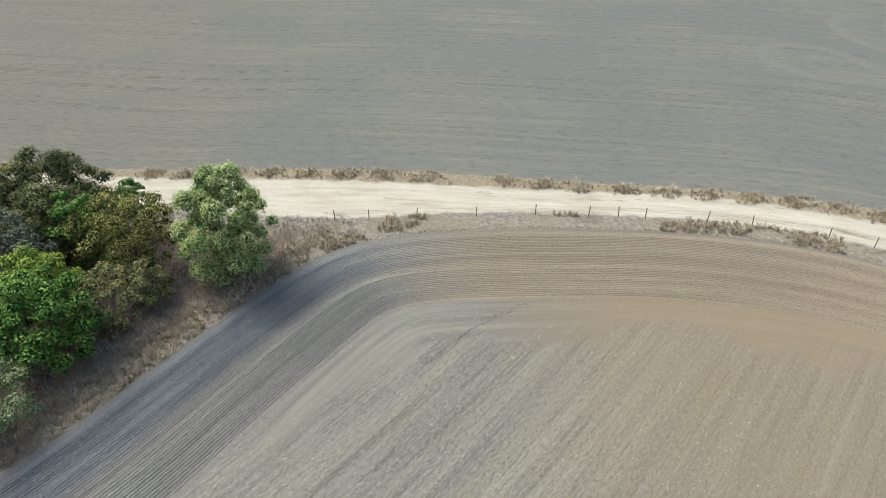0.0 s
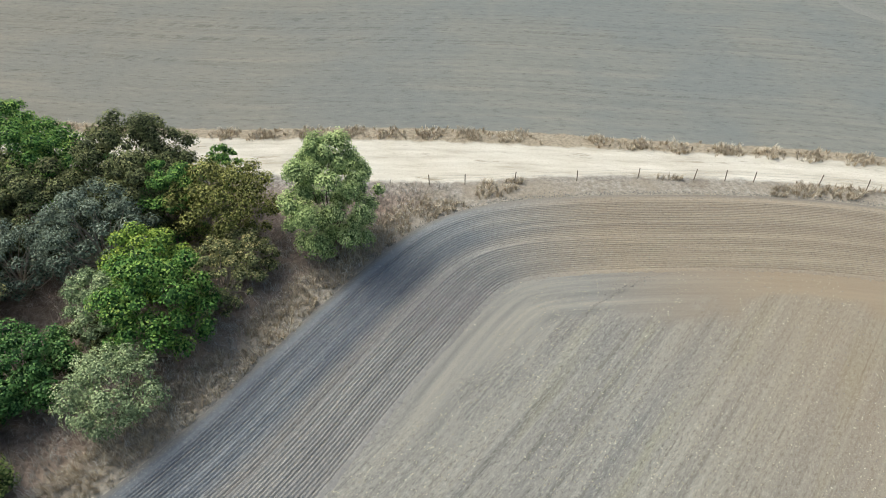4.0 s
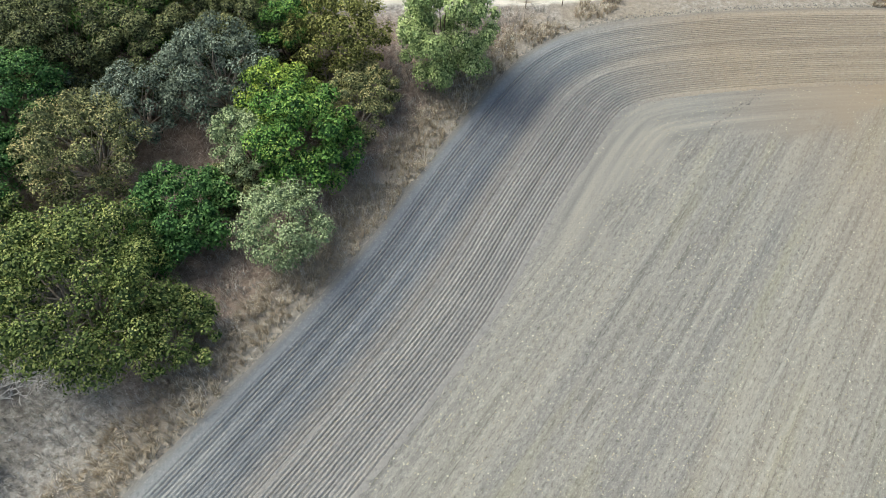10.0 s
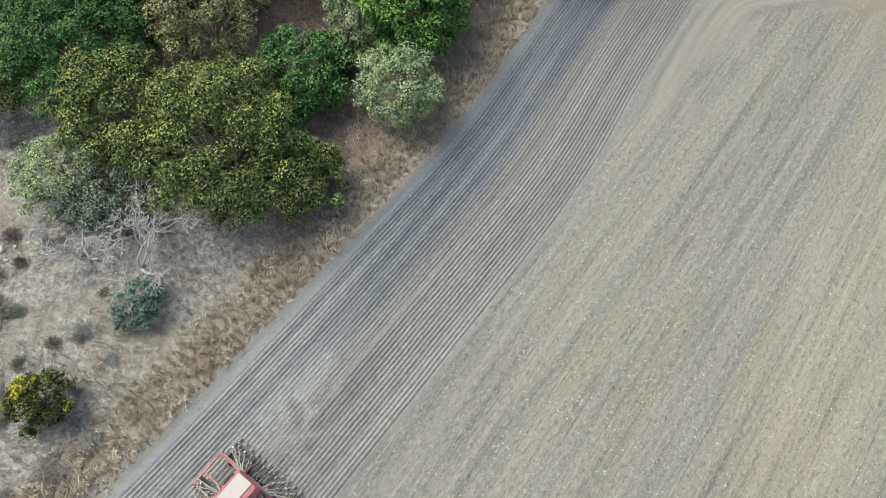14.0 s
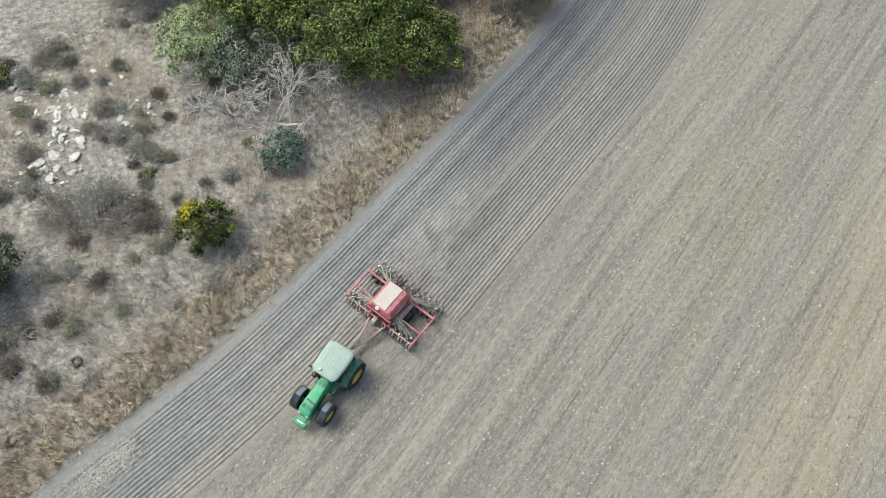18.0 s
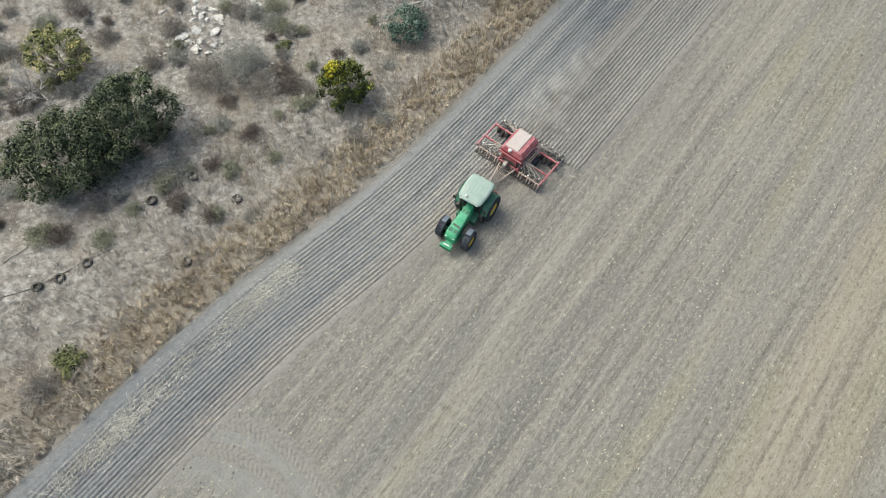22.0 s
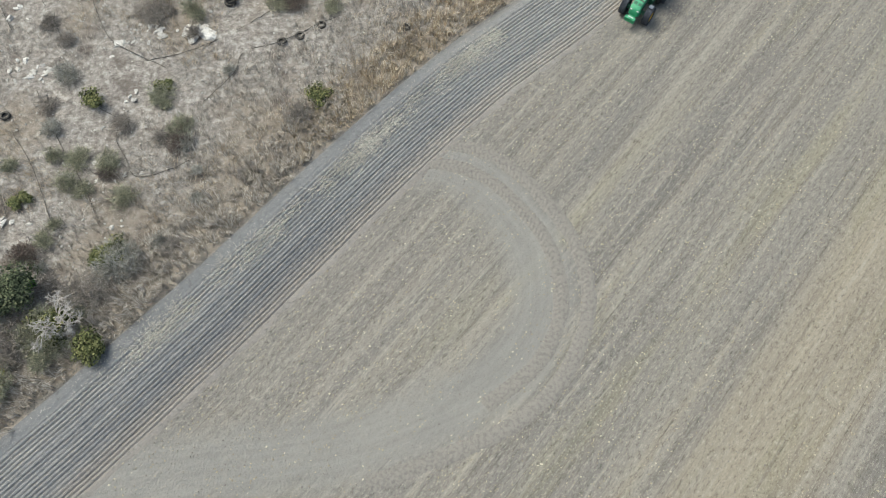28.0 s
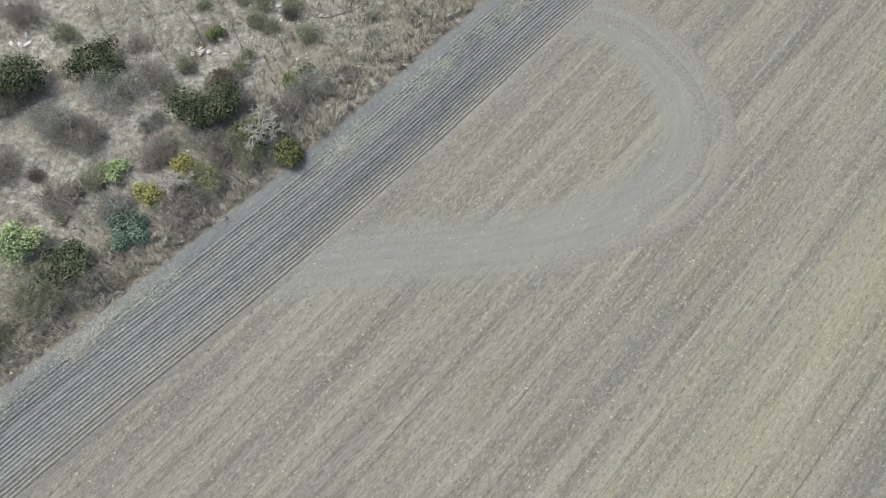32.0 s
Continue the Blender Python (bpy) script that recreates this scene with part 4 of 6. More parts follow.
    for s in (-1, 1):
        tube(bm, [(s * 0.35, -0.4, 0.7), (s * 0.45, -1.15, 0.55)], 0.05, 8)
        tube(bm, [(s * 0.35, -0.5, 1.3), (s * 0.42, -0.95, 0.6)], 0.03, 8)
    tube(bm, [(0, -0.5, 1.3), (0, -1.2, 0.9)], 0.035, 8)
    part("hitch", bm, STEEL, root, "worn steel rear hitch")
    root.matrix_basis = m
    return tagged(root, "green farm tractor with yellow rims and pale cab roof", "tractor")


def seed_drill(m):
    """The drill's own origin is the hitch eye; it reaches back along -y."""
    root = new("seed_drill")
    # drawbar
    bm = bmesh.new()
    for s in (-1, 1):
        tube(bm, [(0, 0, 0.55), (s * 0.25, -0.7, 0.62), (s * 0.62, -2.2, 0.75)], 0.07, 8)
    for y, w in ((-0.9, 0.3), (-1.5, 0.42), (-1.95, 0.55)):
        tube(bm, [(-w, y, 0.68), (w, y, 0.68)], 0.05, 8)
    tube(bm, [(-0.3, -0.95, 0.72), (0.42, -1.6, 0.78)], 0.05, 8)
    lathe(bm, [(0.02, -0.05), (0.12, -0.05), (0.12, 0.05), (0.02, 0.05)], (0, 0.03, 0.55), 14)
    part("drawbar", bm, DUSTY, root, "dusty A-shaped drawbar")
    bm = bmesh.new()
    for k in range(5):
        x = -0.16 + 0.08 * k
        tube(bm, [(x * 0.5, 0.35, 0.95), (x, -0.4, 0.78 + 0.05 * (k % 2)), (x * 1.6, -1.2, 0.85), (x * 2, -2.2, 1.05)], 0.022, 6)
    part("hydraulic_hose", bm, BLACK, root, "black hydraulic hoses")
    # frame
    ya, yb, yc = -2.45, -3.35, -4.75
    bm = bmesh.new()
    for y, z in ((ya, 0.75), (yb, 0.95), (yc, 0.95)):
        box(bm, (0, y, z), (2.0, 0.14, 0.14), bevel=0.02)
    for s in (-1, 1):
        box(bm, (s * 0.85, (ya + yc) / 2 - 0.3, 0.9), (0.13, 3.0, 0.15), bevel=0.02)
        box(bm, (s * 0.6, ya - 0.05, 1.25), (0.1, 0.12, 1.1), bevel=0.02)
    box(bm, (0, ya - 0.05, 1.78), (2.1, 0.1, 0.1), bevel=0.02)
    part("centre_frame", bm, RED, root, "red centre frame")
    for s in (-1, 1):
        bm = bmesh.new()
        for y in (yb, yc):
            box(bm, (s * 2.0, y, 0.98), (2.0, 0.13, 0.13), bevel=0.02)
        box(bm, (s * 2.95, (ya + yc) / 2 - 0.05, 0.9), (0.12, 2.65, 0.16), bevel=0.02)
        box(bm, (s * 1.25, (yb + yc) / 2, 0.98), (0.11, 1.4, 0.12), bevel=0.02)
        wing = part("wing_frame", bm, RED, root, "red folding wing frame")
        bm = bmesh.new()
        box(bm, (s * 2.0, ya, 0.7), (2.0, 0.12, 0.12), bevel=0.02)
        part("disc_bar", bm, DUSTY, wing)
        bm = bmesh.new()
        tube(bm, [(s * 1.0, yb + 0.2, 1.3), (s * 1.7, yb, 1.1)], 0.06, 8)
        tube(bm, [(s * 1.5, yb, 1.12), (s * 2.1, yb, 1.06)], 0.04, 8)
        part("fold_ram", bm, STEEL, wing, "steel folding ram")
    # two rows of front discs
    bm0 = bmesh.new()
    lathe(bm0, [(0.01, -0.03), (0.06, -0.03), (0.24, 0.0), (0.06, 0.03), (0.01, 0.03)], (0, 0, 0.25), 16)
    disc = bpy.data.meshes.new("disc")
    bm0.to_mesh(disc)
    bm0.free()
    disc.materials.append(STEEL)
    bm0 = bmesh.new()
    tube(bm0, [(0, 0, 0.75), (0, 0.16, 0.7), (0, 0.26, 0.5), (0, 0.05, 0.28)], 0.055, 6)
    arm = bpy.data.meshes.new("disc_arm")
    bm0.to_mesh(arm)
    bm0.free()
    arm.materials.append(DUSTY)
    for k in range(24):
        x = -2.88 + 0.2504 * k
        for row, dy in ((0, 0.12), (1, -0.38)):
            d = new("disc", disc)
            d.parent = root
            d.matrix_basis = pose(x + 0.12 * row, ya + dy, 0, 0, 0, 14 if row else -14)
        if k % 3 < 2:
            a = new("disc_arm", arm)
            a.parent = root
            a.matrix_basis = pose(x, ya, 0)
    # curved seed hoses over the discs and to the rear coulters
    hose_rng = random.Random(4)

    def hose(a, b, lift, name):
        """A slack hose from a to b with a curl at its end."""
        a, b = Vector(a), Vector(b)
        pts = []
        for i in range(9):
            t = i / 8
            p = a.lerp(b, t) + Vector((hose_rng.uniform(-0.05, 0.05), hose_rng.uniform(-0.06, 0.06), lift * math.sin(math.pi * t) + hose_rng.uniform(-0.03, 0.03)))
            pts.append(p)
        pts.append(b + Vector((0.02, 0.1, -0.22)))
        pts.append(b + Vector((0.0, 0.02, -0.42)))
        bm = bmesh.new()
        tube(bm, pts, 0.034, 6)
        return part(name, bm, STEEL, root, "grey seed hose")

    for s in (-1, 1):
        for k in range(8):
            x = 0.9 + 0.27 * k
            hose((s * 0.75, yb + 0.2, 1.35), (s * x, ya - 0.12 - 0.28 * (k % 2), 1.02), 0.16, "seed_hose")
            hose((s * 0.7, yc + 0.1, 1.4), (s * x, yc - 0.62 - 0.3 * (k % 2), 0.95), 0.14, "seed_hose")
            for y in (ya - 0.3 + 0.25 * (k % 2), yc - 0.75 - 0.25 * (k % 2)):
                bm = bmesh.new()
                lathe(bm, [(0.001, -0.07), (0.06, -0.06), (0.075, 0.0), (0.06, 0.06), (0.001, 0.07)], (0, 0, 0), 8)
                bm.transform(pose(s * (x + 0.1), y, 0.92, 0, 80, 0))
                part("seed_outlet", bm, WHITE if k % 3 == 0 else STEEL, root, "pale round seed outlet", True)
    # press wheels under the frame and coulters behind
    bm0 = bmesh.new()
    lathe(bm0, [(0.2, -0.16), (0.36, -0.17), (0.42, -0.1), (0.43, 0), (0.42, 0.1), (0.36, 0.17), (0.2, 0.16), (0.01, 0.1), (0.01, -0.1), (0.2, -0.16)], (0, 0, 0.43), 20)
    press = bpy.data.meshes.new("press_wheel")
    bm0.to_mesh(press)
    bm0.free()
    press.materials.append(PACKER)
    for k in range(14):
        w = new("press_wheel", press)
        w.parent = root
        w.matrix_basis = pose(-2.66 + 0.409 * k, yc - (0.2 if k % 2 else 0.02), 0) @ Matrix.Scale(0.62, 4)
    bm0 = bmesh.new()
    tube(bm0, [(0, 0.5, 0.8), (0, 0.1, 0.62), (0, -0.1, 0.3)], 0.035, 6)
    lathe(bm0, [(0.01, -0.02), (0.19, 0), (0.01, 0.02)], (0.03, -0.1, 0.2), 14)
    lathe(bm0, [(0.01, -0.05), (0.13, -0.05), (0.15, 0), (0.13, 0.05), (0.01, 0.05)], (0, -0.5, 0.16), 12)
    tube(bm0, [(0, -0.05, 0.45), (0, -0.5, 0.16)], 0.02, 6)
    coulter = bpy.data.meshes.new("coulter")
    bm0.to_mesh(coulter)
    bm0.free()
    coulter.materials.append(STEEL)
    for k in range(22):
        c = new("coulter", coulter)
        c.parent = root
        c.matrix_basis = pose(-2.83 + 0.2695 * k, yc - 0.55 - (0.3 if k % 2 else 0), 0)
    bm = bmesh.new()
    box(bm, (0, yc - 0.1, 0.8), (5.8, 0.1, 0.1), bevel=0.015)
    part("coulter_bar", bm, DUSTY, root)
    # hopper
    bm = bmesh.new()
    def ring(z, w, l, y):
        r, a, b = 0.12, w / 2, l / 2
        return [(px, y + py, z) for px, py in ((a, b - r), (a - r, b), (r - a, b), (-a, b - r), (-a, r - b), (r - a, -b), (a - r, -b), (a, r - b))]
    yh = -3.72
    hull_loft(bm, [ring(0.95, 0.9, 1.1, yh), ring(1.45, 1.7, 2.0, yh), ring(1.6, 1.9, 2.25, yh), ring(2.0, 1.95, 2.3, yh), ring(2.34, 1.5, 2.0, yh)])
    hopper = part("hopper", bm, RED, root, "red seed hopper")
    bm = bmesh.new()
    box(bm, (0.14, yh - 0.03, 2.375), (1.1, 1.9, 0.06), ry=1, bevel=0.025)
    part("hopper_cover", bm, TARP, hopper, "dusty pale hopper cover")
    bm = bmesh.new()
    box(bm, (0.975, yh, 1.85), (0.02, 1.1, 0.13))
    part("marking_bar", bm, WHITE, hopper, "pale plain bar on the hopper side")
    bm = bmesh.new()
    box(bm, (-0.975, yh, 1.85), (0.02, 1.1, 0.13))
    part("marking_bar", bm, WHITE, hopper, "pale plain bar on the hopper side")
    for k in range(4):
        bm = bmesh.new()
        box(bm, (-0.72, yh - 0.75 + 0.5 * k, 2.3), (0.1, 0.07, 0.08), bevel=0.01)
        part("latch", bm, BLACK, hopper)
    bm = bmesh.new()
    lathe(bm, [(0.001, -0.12), (0.12, -0.1), (0.16, 0), (0.12, 0.1), (0.001, 0.12)], (0, 0, 0), 14)
    bm.transform(pose(0.15, yh + 1.08, 2.28, 0, 70, 0))
    part("fill_cap", bm, WHITE, hopper, "white round cap", True)
    bm = bmesh.new()
    box(bm, (0, ya - 0.32, 1.35), (1.15, 0.45, 0.4), bevel=0.05, taper=(0.92, 0.8))
    part("fan_box", bm, RED, root, "red box in front of the hopper")
    bm = bmesh.new()
    lathe(bm, [(0.05, -0.14), (0.3, -0.14), (0.32, 0), (0.3, 0.14), (0.05, 0.14)], (0.1, ya + 0.28, 1.0), 18)
    part("fan", bm, STEEL, root, "round metal fan housing", True)
    for x in (-0.3, 0.35):
        bm = bmesh.new()
        lathe(bm, [(0.001, -0.06), (0.08, -0.05), (0.09, 0.03), (0.001, 0.05)], (0, 0, 0), 10)
        bm.transform(pose(x, ya - 0.2, 1.6, 0, 90, 0))
        part("cap", bm, WHITE, root, "white round cap", True)
    # loading steps and side platform
    bm = bmesh.new()
    for k in range(5):
        box(bm, (-1.16, yh - 0.75 + 0.32 * k, 1.25), (0.34, 0.05, 0.04))
    for x in (-1.0, -1.32):
        box(bm, (x, yh - 0.1, 1.25), (0.04, 1.5, 0.06))
    for y in (yh - 0.8, yh + 0.6):
        tube(bm, [(-1.32, y, 1.25), (-1.32, y, 1.75), (-1.0, y, 1.85)], 0.02, 6)
    tube(bm, [(-1.32, yh - 0.8, 1.75), (-1.32, yh + 0.6, 1.75)], 0.02, 6)
    part("side_platform", bm, STEEL, root, "grey metal side platform")
    bm = bmesh.new()
    lathe(bm, [(0.1, -0.22), (0.42, -0.24), (0.48, -0.12), (0.48, 0.12), (0.42, 0.24), (0.1, 0.22)], (0, 0, 0), 22)
    bm.transform(pose(1.32, yb - 0.6, 0.48))
    part("carrying_wheel", bm, RUBBER, root, "black carrying wheel", True)
    bm = bmesh.new()
    lathe(bm, [(0.1, -0.22), (0.42, -0.24), (0.48, -0.12), (0.48, 0.12), (0.42, 0.24), (0.1, 0.22)], (0, 0, 0), 22)
    bm.transform(pose(-1.32, yb - 0.6, 0.48))
    part("carrying_wheel", bm, RUBBER, root, "black carrying wheel", True)
    root.matrix_basis = m
    return tagged(root, "red folding seed drill with dusty hopper behind the tractor", "seed drill")

tractor(pose(-3.28, -11.89, 0.0, 0, 0, 141.5))
seed_drill(pose(-2.22, -10.56, 0.0, 0, 0, 134.8))


# ---- scrub: shrubs, rocks, tyres, dead wood ----
TWIGGY = ("dry", "ash", "russet", "heath")


def shrub(name, x, y, h, r, leaf, seed, label, count=None):
    """A low shrub: leafy clumps, or, for the dry kinds, a loose dome of fine bare twigs."""
    rng = np.random.default_rng(seed)
    root = new(name)
    root.location = (x, y, 0)
    clumps = [(r * 0.62 * math.cos(g) * q, r * 0.62 * math.sin(g) * q, h * (0.35 + 0.3 * rng.random()), r * (0.26 + 0.2 * rng.random())) for g, q in zip(rng.random(14) * 6.28, 0.1 + 0.95 * rng.random(14) ** 0.7)]
    verts, faces = [], []
    for c in clumps[:: 2 if leaf in TWIGGY else 1]:
        limb(verts, faces, (0, 0, -0.05), np.array(c[:3]), 0.035, 0.012, 4, rng.normal(0, 0.06, 3))
    stems = new("stems", mesh_from("stems", verts, faces, PALE_BARK if leaf in TWIGGY else BARK))
    stems.parent = root
    if leaf in TWIGGY:
        n = int(760 * r * r + 280)
        c = np.array(clumps)
        k = rng.integers(0, len(c), n)
        out = rng.normal(size=(n, 3))
        out /= np.linalg.norm(out, axis=1)[:, None]
        a = c[k, :3] + out * (c[k, 3] * (0.35 + 0.65 * rng.random(n) ** 0.5))[:, None] * (1.15, 1.15, 0.7)
        b = a + (out * 0.8 + rng.normal(0, 0.8, (n, 3)) + (0, 0, 0.3)) * (0.07 + 0.12 * rng.random(n))[:, None]
        a[:, 2], b[:, 2] = np.clip(a[:, 2], 0.0, h), np.clip(b[:, 2], 0.03, h * 1.15)
        side = np.cross(b - a, rng.normal(size=(n, 3)))
        side *= (0.014 + 0.014 * rng.random(n))[:, None] / (np.linalg.norm(side, axis=1)[:, None] + 1e-6)
        lv = np.stack([a - side, a + side, b + side * 0.6, b - side * 0.6], 1).reshape(-1, 3)
        lf = np.arange(4 * n).reshape(-1, 4)
        tone = np.repeat(0.35 + 0.75 * rng.random(n), 4)
    else:
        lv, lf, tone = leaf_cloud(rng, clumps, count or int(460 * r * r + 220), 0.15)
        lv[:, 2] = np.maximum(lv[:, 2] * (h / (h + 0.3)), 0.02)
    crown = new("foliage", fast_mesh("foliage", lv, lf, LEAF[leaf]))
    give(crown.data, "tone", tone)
    crown.parent = root
    return tagged(root, label, "shrub", group="scrub shrubs")


SHRUBS = [
    (-49.8, -19.9, 1.3, 1.3, "olive", "rounded olive shrub on dry grass"), (-44.4, -18.8, 0.7, 0.9, "olive", "small olive shrub on dry grass"),
    (-31.9, -20.9, 1.1, 1.3, "olive", "green and straw shrub on the field edge"), (-33.6, -22.4, 1.2, 1.3, "dry", "dry brown shrub on the field edge"),
    (-53.9, -35.5, 2.8, 3.1, "deep", "dense dark green bush by the field edge"), (-52.3, -35.6, 1.9, 0.8, "bright", "bright green shoot beside a dark bush"),
    (-68.4, -33.6, 2.6, 2.6, "deep", "dense dark green bush on the scrub"), (-63.4, -31.5, 1.9, 2.4, "deep", "spreading dark grey-green bush on the scrub"),
    (-62, -34.5, 1.3, 2.1, "grey", "pale grey bare-twigged bush"), (-58.9, -46.6, 1.2, 1.7, "blue", "low blue-green bush by the field edge"),
    (-57.6, -43.6, 1.4, 1.4, "mustard", "yellow-green shrub by the field edge"), (-55.3, -41.2, 1.3, 1.4, "mustard", "yellow-green shrub by the field edge"),
    (-64.3, -51.5, 2.0, 2.2, "brown", "tangled brown bush by the field edge"), (-66, -47.4, 1.8, 1.9, "sage", "pale green feathery bush"),
    (-56.2, -31.5, 0.8, 1.3, "brown", "grey-brown dwarf shrub on the dry scrub"), (-46.4, -34, 1.3, 1.8, "grey", "grey-green shrub by the field edge"),
    (-50.2, -38.6, 1.4, 1.7, "olive", "olive shrub by the field edge"), (-52.8, -40, 1.3, 1.8, "dry", "dry red-brown shrub by the field edge"),
    (-23.6, 2.5, 1.0, 1.9, "dry", "dry grey-brown shrub on the dry scrub"), (-21.8, 12.4, 0.8, 1.2, "dry", "dry brown dwarf shrub"), (-27, 11.4, 0.7, 0.9, "dry", "dark brown dwarf shrub"),
    (-31.8, 12.9, 0.7, 0.9, "dry", "dry brown dwarf shrub"), (-26.7, 19.8, 0.8, 1.2, "dry", "dry brown dwarf shrub"), (-27.3, 8.5, 0.8, 1.3, "dry", "reddish brown dwarf shrub"),
    (-28.7, 4.8, 0.7, 1.0, "dry", "dry brown dwarf shrub"), (-21.2, 3.7, 1.5, 2.2, "grey", "thin grey-green shrub on dry grass"), (-26.9, -7.3, 0.8, 1.0, "brown", "pale green tuft beside old tyres"),
    (-40.2, -7.4, 0.8, 1.2, "dry", "dry grey-brown shrub on the dry scrub"), (-21.5, 9.8, 0.7, 1.0, "dry", "dry brown dwarf shrub"), (-40.8, -6, 1.1, 1.7, "dry", "brown shrub on dry grass"),
    (-45.8, -8.2, 1.1, 1.6, "brown", "olive-brown shrub on dry grass"), (-42.6, -11.2, 0.8, 1.3, "brown", "brown shrub beside white rocks"), (-31, 17, 1.0, 1.5, "olive", "dull olive shrub on dry grass"),
    (-28.6, 16.6, 0.9, 1.4, "grey", "grey-green dwarf shrub on the dry scrub"), (-34, 16.5, 0.9, 1.4, "dry", "dry brown shrub on the dry scrub"), (-36, 12, 0.9, 1.4, "dry", "dry brown shrub on the dry scrub"), (-33, 8.2, 0.8, 1.2, "dry", "dry brown shrub on the dry scrub"),
    (-17.5, 5.6, 0.6, 0.8, "olive", "small olive shrub on the dry scrub"), (-18.6, 8.4, 0.6, 1.2, "grey", "low grey shrub on the dry scrub"), (-19.5, 1.4, 0.8, 1.6, "dry", "reddish dry shrub on the dry scrub"), (-38.5, 2.0, 0.9, 1.3, "dry", "dry brown shrub on the dry scrub"),
    (-43, 3.5, 0.8, 1.1, "dry", "dry brown dwarf shrub"), (-41.2, 1.2, 0.7, 0.9, "dry", "dry brown dwarf shrub"), (-47.5, -2, 0.8, 1.2, "dry", "dry brown dwarf shrub"), (-44.8, -3.4, 0.7, 1.0, "dry", "dry brown dwarf shrub"),
    (-53, -22.4, 0.8, 1.0, "grey", "grey dwarf shrub beside a thin pipe"), (-51, -27.3, 0.8, 1.0, "brown", "brown dwarf shrub beside a thin pipe"), (-55.5, -25.5, 0.6, 0.8, "brown", "brown dwarf shrub on the dry scrub"), (-54.2, -28.6, 0.8, 1.1, "olive", "olive dwarf shrub on the dry scrub"),
    (-60.5, -29.4, 0.7, 1.1, "dry", "dry brown dwarf shrub"), (-66.8, -28.2, 0.9, 1.4, "brown", "brown shrub on the scrub"), (-70.5, -26.5, 1.0, 1.7, "dry", "dry brown shrub on the dry scrub"), (-58.5, -37, 0.8, 1.3, "grey", "grey-brown shrub on the dry scrub"),
    (-60.6, -41.4, 0.9, 1.4, "sage", "pale green low shrub"), (-64.5, -43.5, 0.9, 1.5, "dry", "dry grey-brown shrub on the dry scrub"), (-57.8, -39.8, 0.9, 1.6, "dry", "dry grey-brown shrub on the dry scrub"), (-47.5, -22.3, 0.6, 1.1, "dry", "dry reddish shrub on the dry scrub"),
    (-46.2, -11.2, 0.8, 1.5, "dry", "dry reddish shrub beside white rocks"), (-54.8, -11.8, 0.6, 1.0, "dry", "dry reddish shrub on the dry scrub"), (-69.5, -40.5, 1.0, 1.6, "dry", "dry grey-brown shrub on the dry scrub"), (-71, -47, 1.0, 1.8, "brown", "brown shrub on the scrub"),
]
SHRUBS += [(-53.6, -42.2, 1.2, 1.2, "mustard", "yellow-green shrub by the field edge"), (-47.6, -40.4, 1.2, 1.5, "olive", "dull olive bush on the lip of the field"), (-62.6, -48.7, 1.8, 2.2, "deep", "dense dark green bush by the field edge"), (-58.6, -33.4, 1.0, 1.7, "dry", "grey-brown dwarf shrub on the dry scrub"), (-46.7, -33.6, 1.0, 1.5, "olive", "olive shrub in dry grass by the field edge"), (-51, -39.0, 1.3, 1.7, "brown", "brown shrub under fallen branches"), (-64.5, -37.7, 0.9, 1.5, "dry", "grey-brown dwarf shrub on the dry scrub"), (-62.1, -41.8, 0.9, 1.4, "brown", "grey-brown dwarf shrub on the dry scrub"),
           (-50.4, -40.2, 1.3, 1.6, "brown", "tangled brown bush by the field edge"), (-55.2, -44.4, 1.2, 1.7, "dry", "reddish dry bush by the field edge"), (-53.4, -42.4, 1.3, 1.6, "brown", "olive-brown bush by the field edge"),
           (-61.5, -50.2, 1.3, 1.7, "dry", "grey dead bush by the field edge"), (-67.5, -54.5, 1.6, 2.0, "brown", "tangled brown bush by the field edge"), (-48.3, -36.2, 1.2, 1.6, "dry", "grey dry bush by the field edge"), (-60.2, -44.6, 1.2, 1.6, "grey", "grey bush by the field edge"), (-66.2, -37.2, 1.3, 1.9, "grey", "grey bare-twigged bush on the scrub"), (-70.5, -35.0, 1.3, 1.9, "dry", "dry grey-brown bush on the scrub"), (-63, -38.2, 1.0, 1.6, "dry", "dry grey-brown bush on the scrub")]
more = np.random.default_rng(91)
KINDS = (("russet", "dark brown dwarf shrub on the scrub"), ("grey", "grey bare-twigged dwarf shrub on the scrub"), ("brown", "dull brown dwarf shrub on the scrub"), ("dry", "dry grey-brown dwarf shrub on the scrub"), ("brown", "olive-brown dwarf shrub on the scrub"))
for x0, x1, y0, y1, count, near in ((-78, -42, -62, -22, 34, 14), (-46, -8, -12, 24, 130, 40), (-62, -38, -30, 2, 26, 40)):
    made = 0
    while made < count:
        x, y = x0 + (x1 - x0) * more.random(), y0 + (y1 - y0) * more.random()
        off = beside(np.array([(x, y)]), edge[::8])[0][0]
        if -near < off < -2.6 and wood_mask(np.array([(x, y)]))[0] < 0.2:
            kind, label = KINDS[more.integers(5)]
            r = 0.45 + 1.0 * more.random() ** 1.5
            SHRUBS.append((round(x, 1), round(y, 1), 0.25 + 0.35 * r, r, kind, label))
            made += 1
for i, (x, y, h, r, leaf, label) in enumerate(SHRUBS):
    leaf = {"brown": "heath", "olive": "dark", "grey": "ash"}.get(leaf, leaf)
    if r >= 1.5:
        h, r = h * 1.15, r * 1.15
    shrub("shrub", x, y, h, r, leaf, 500 + i, label)

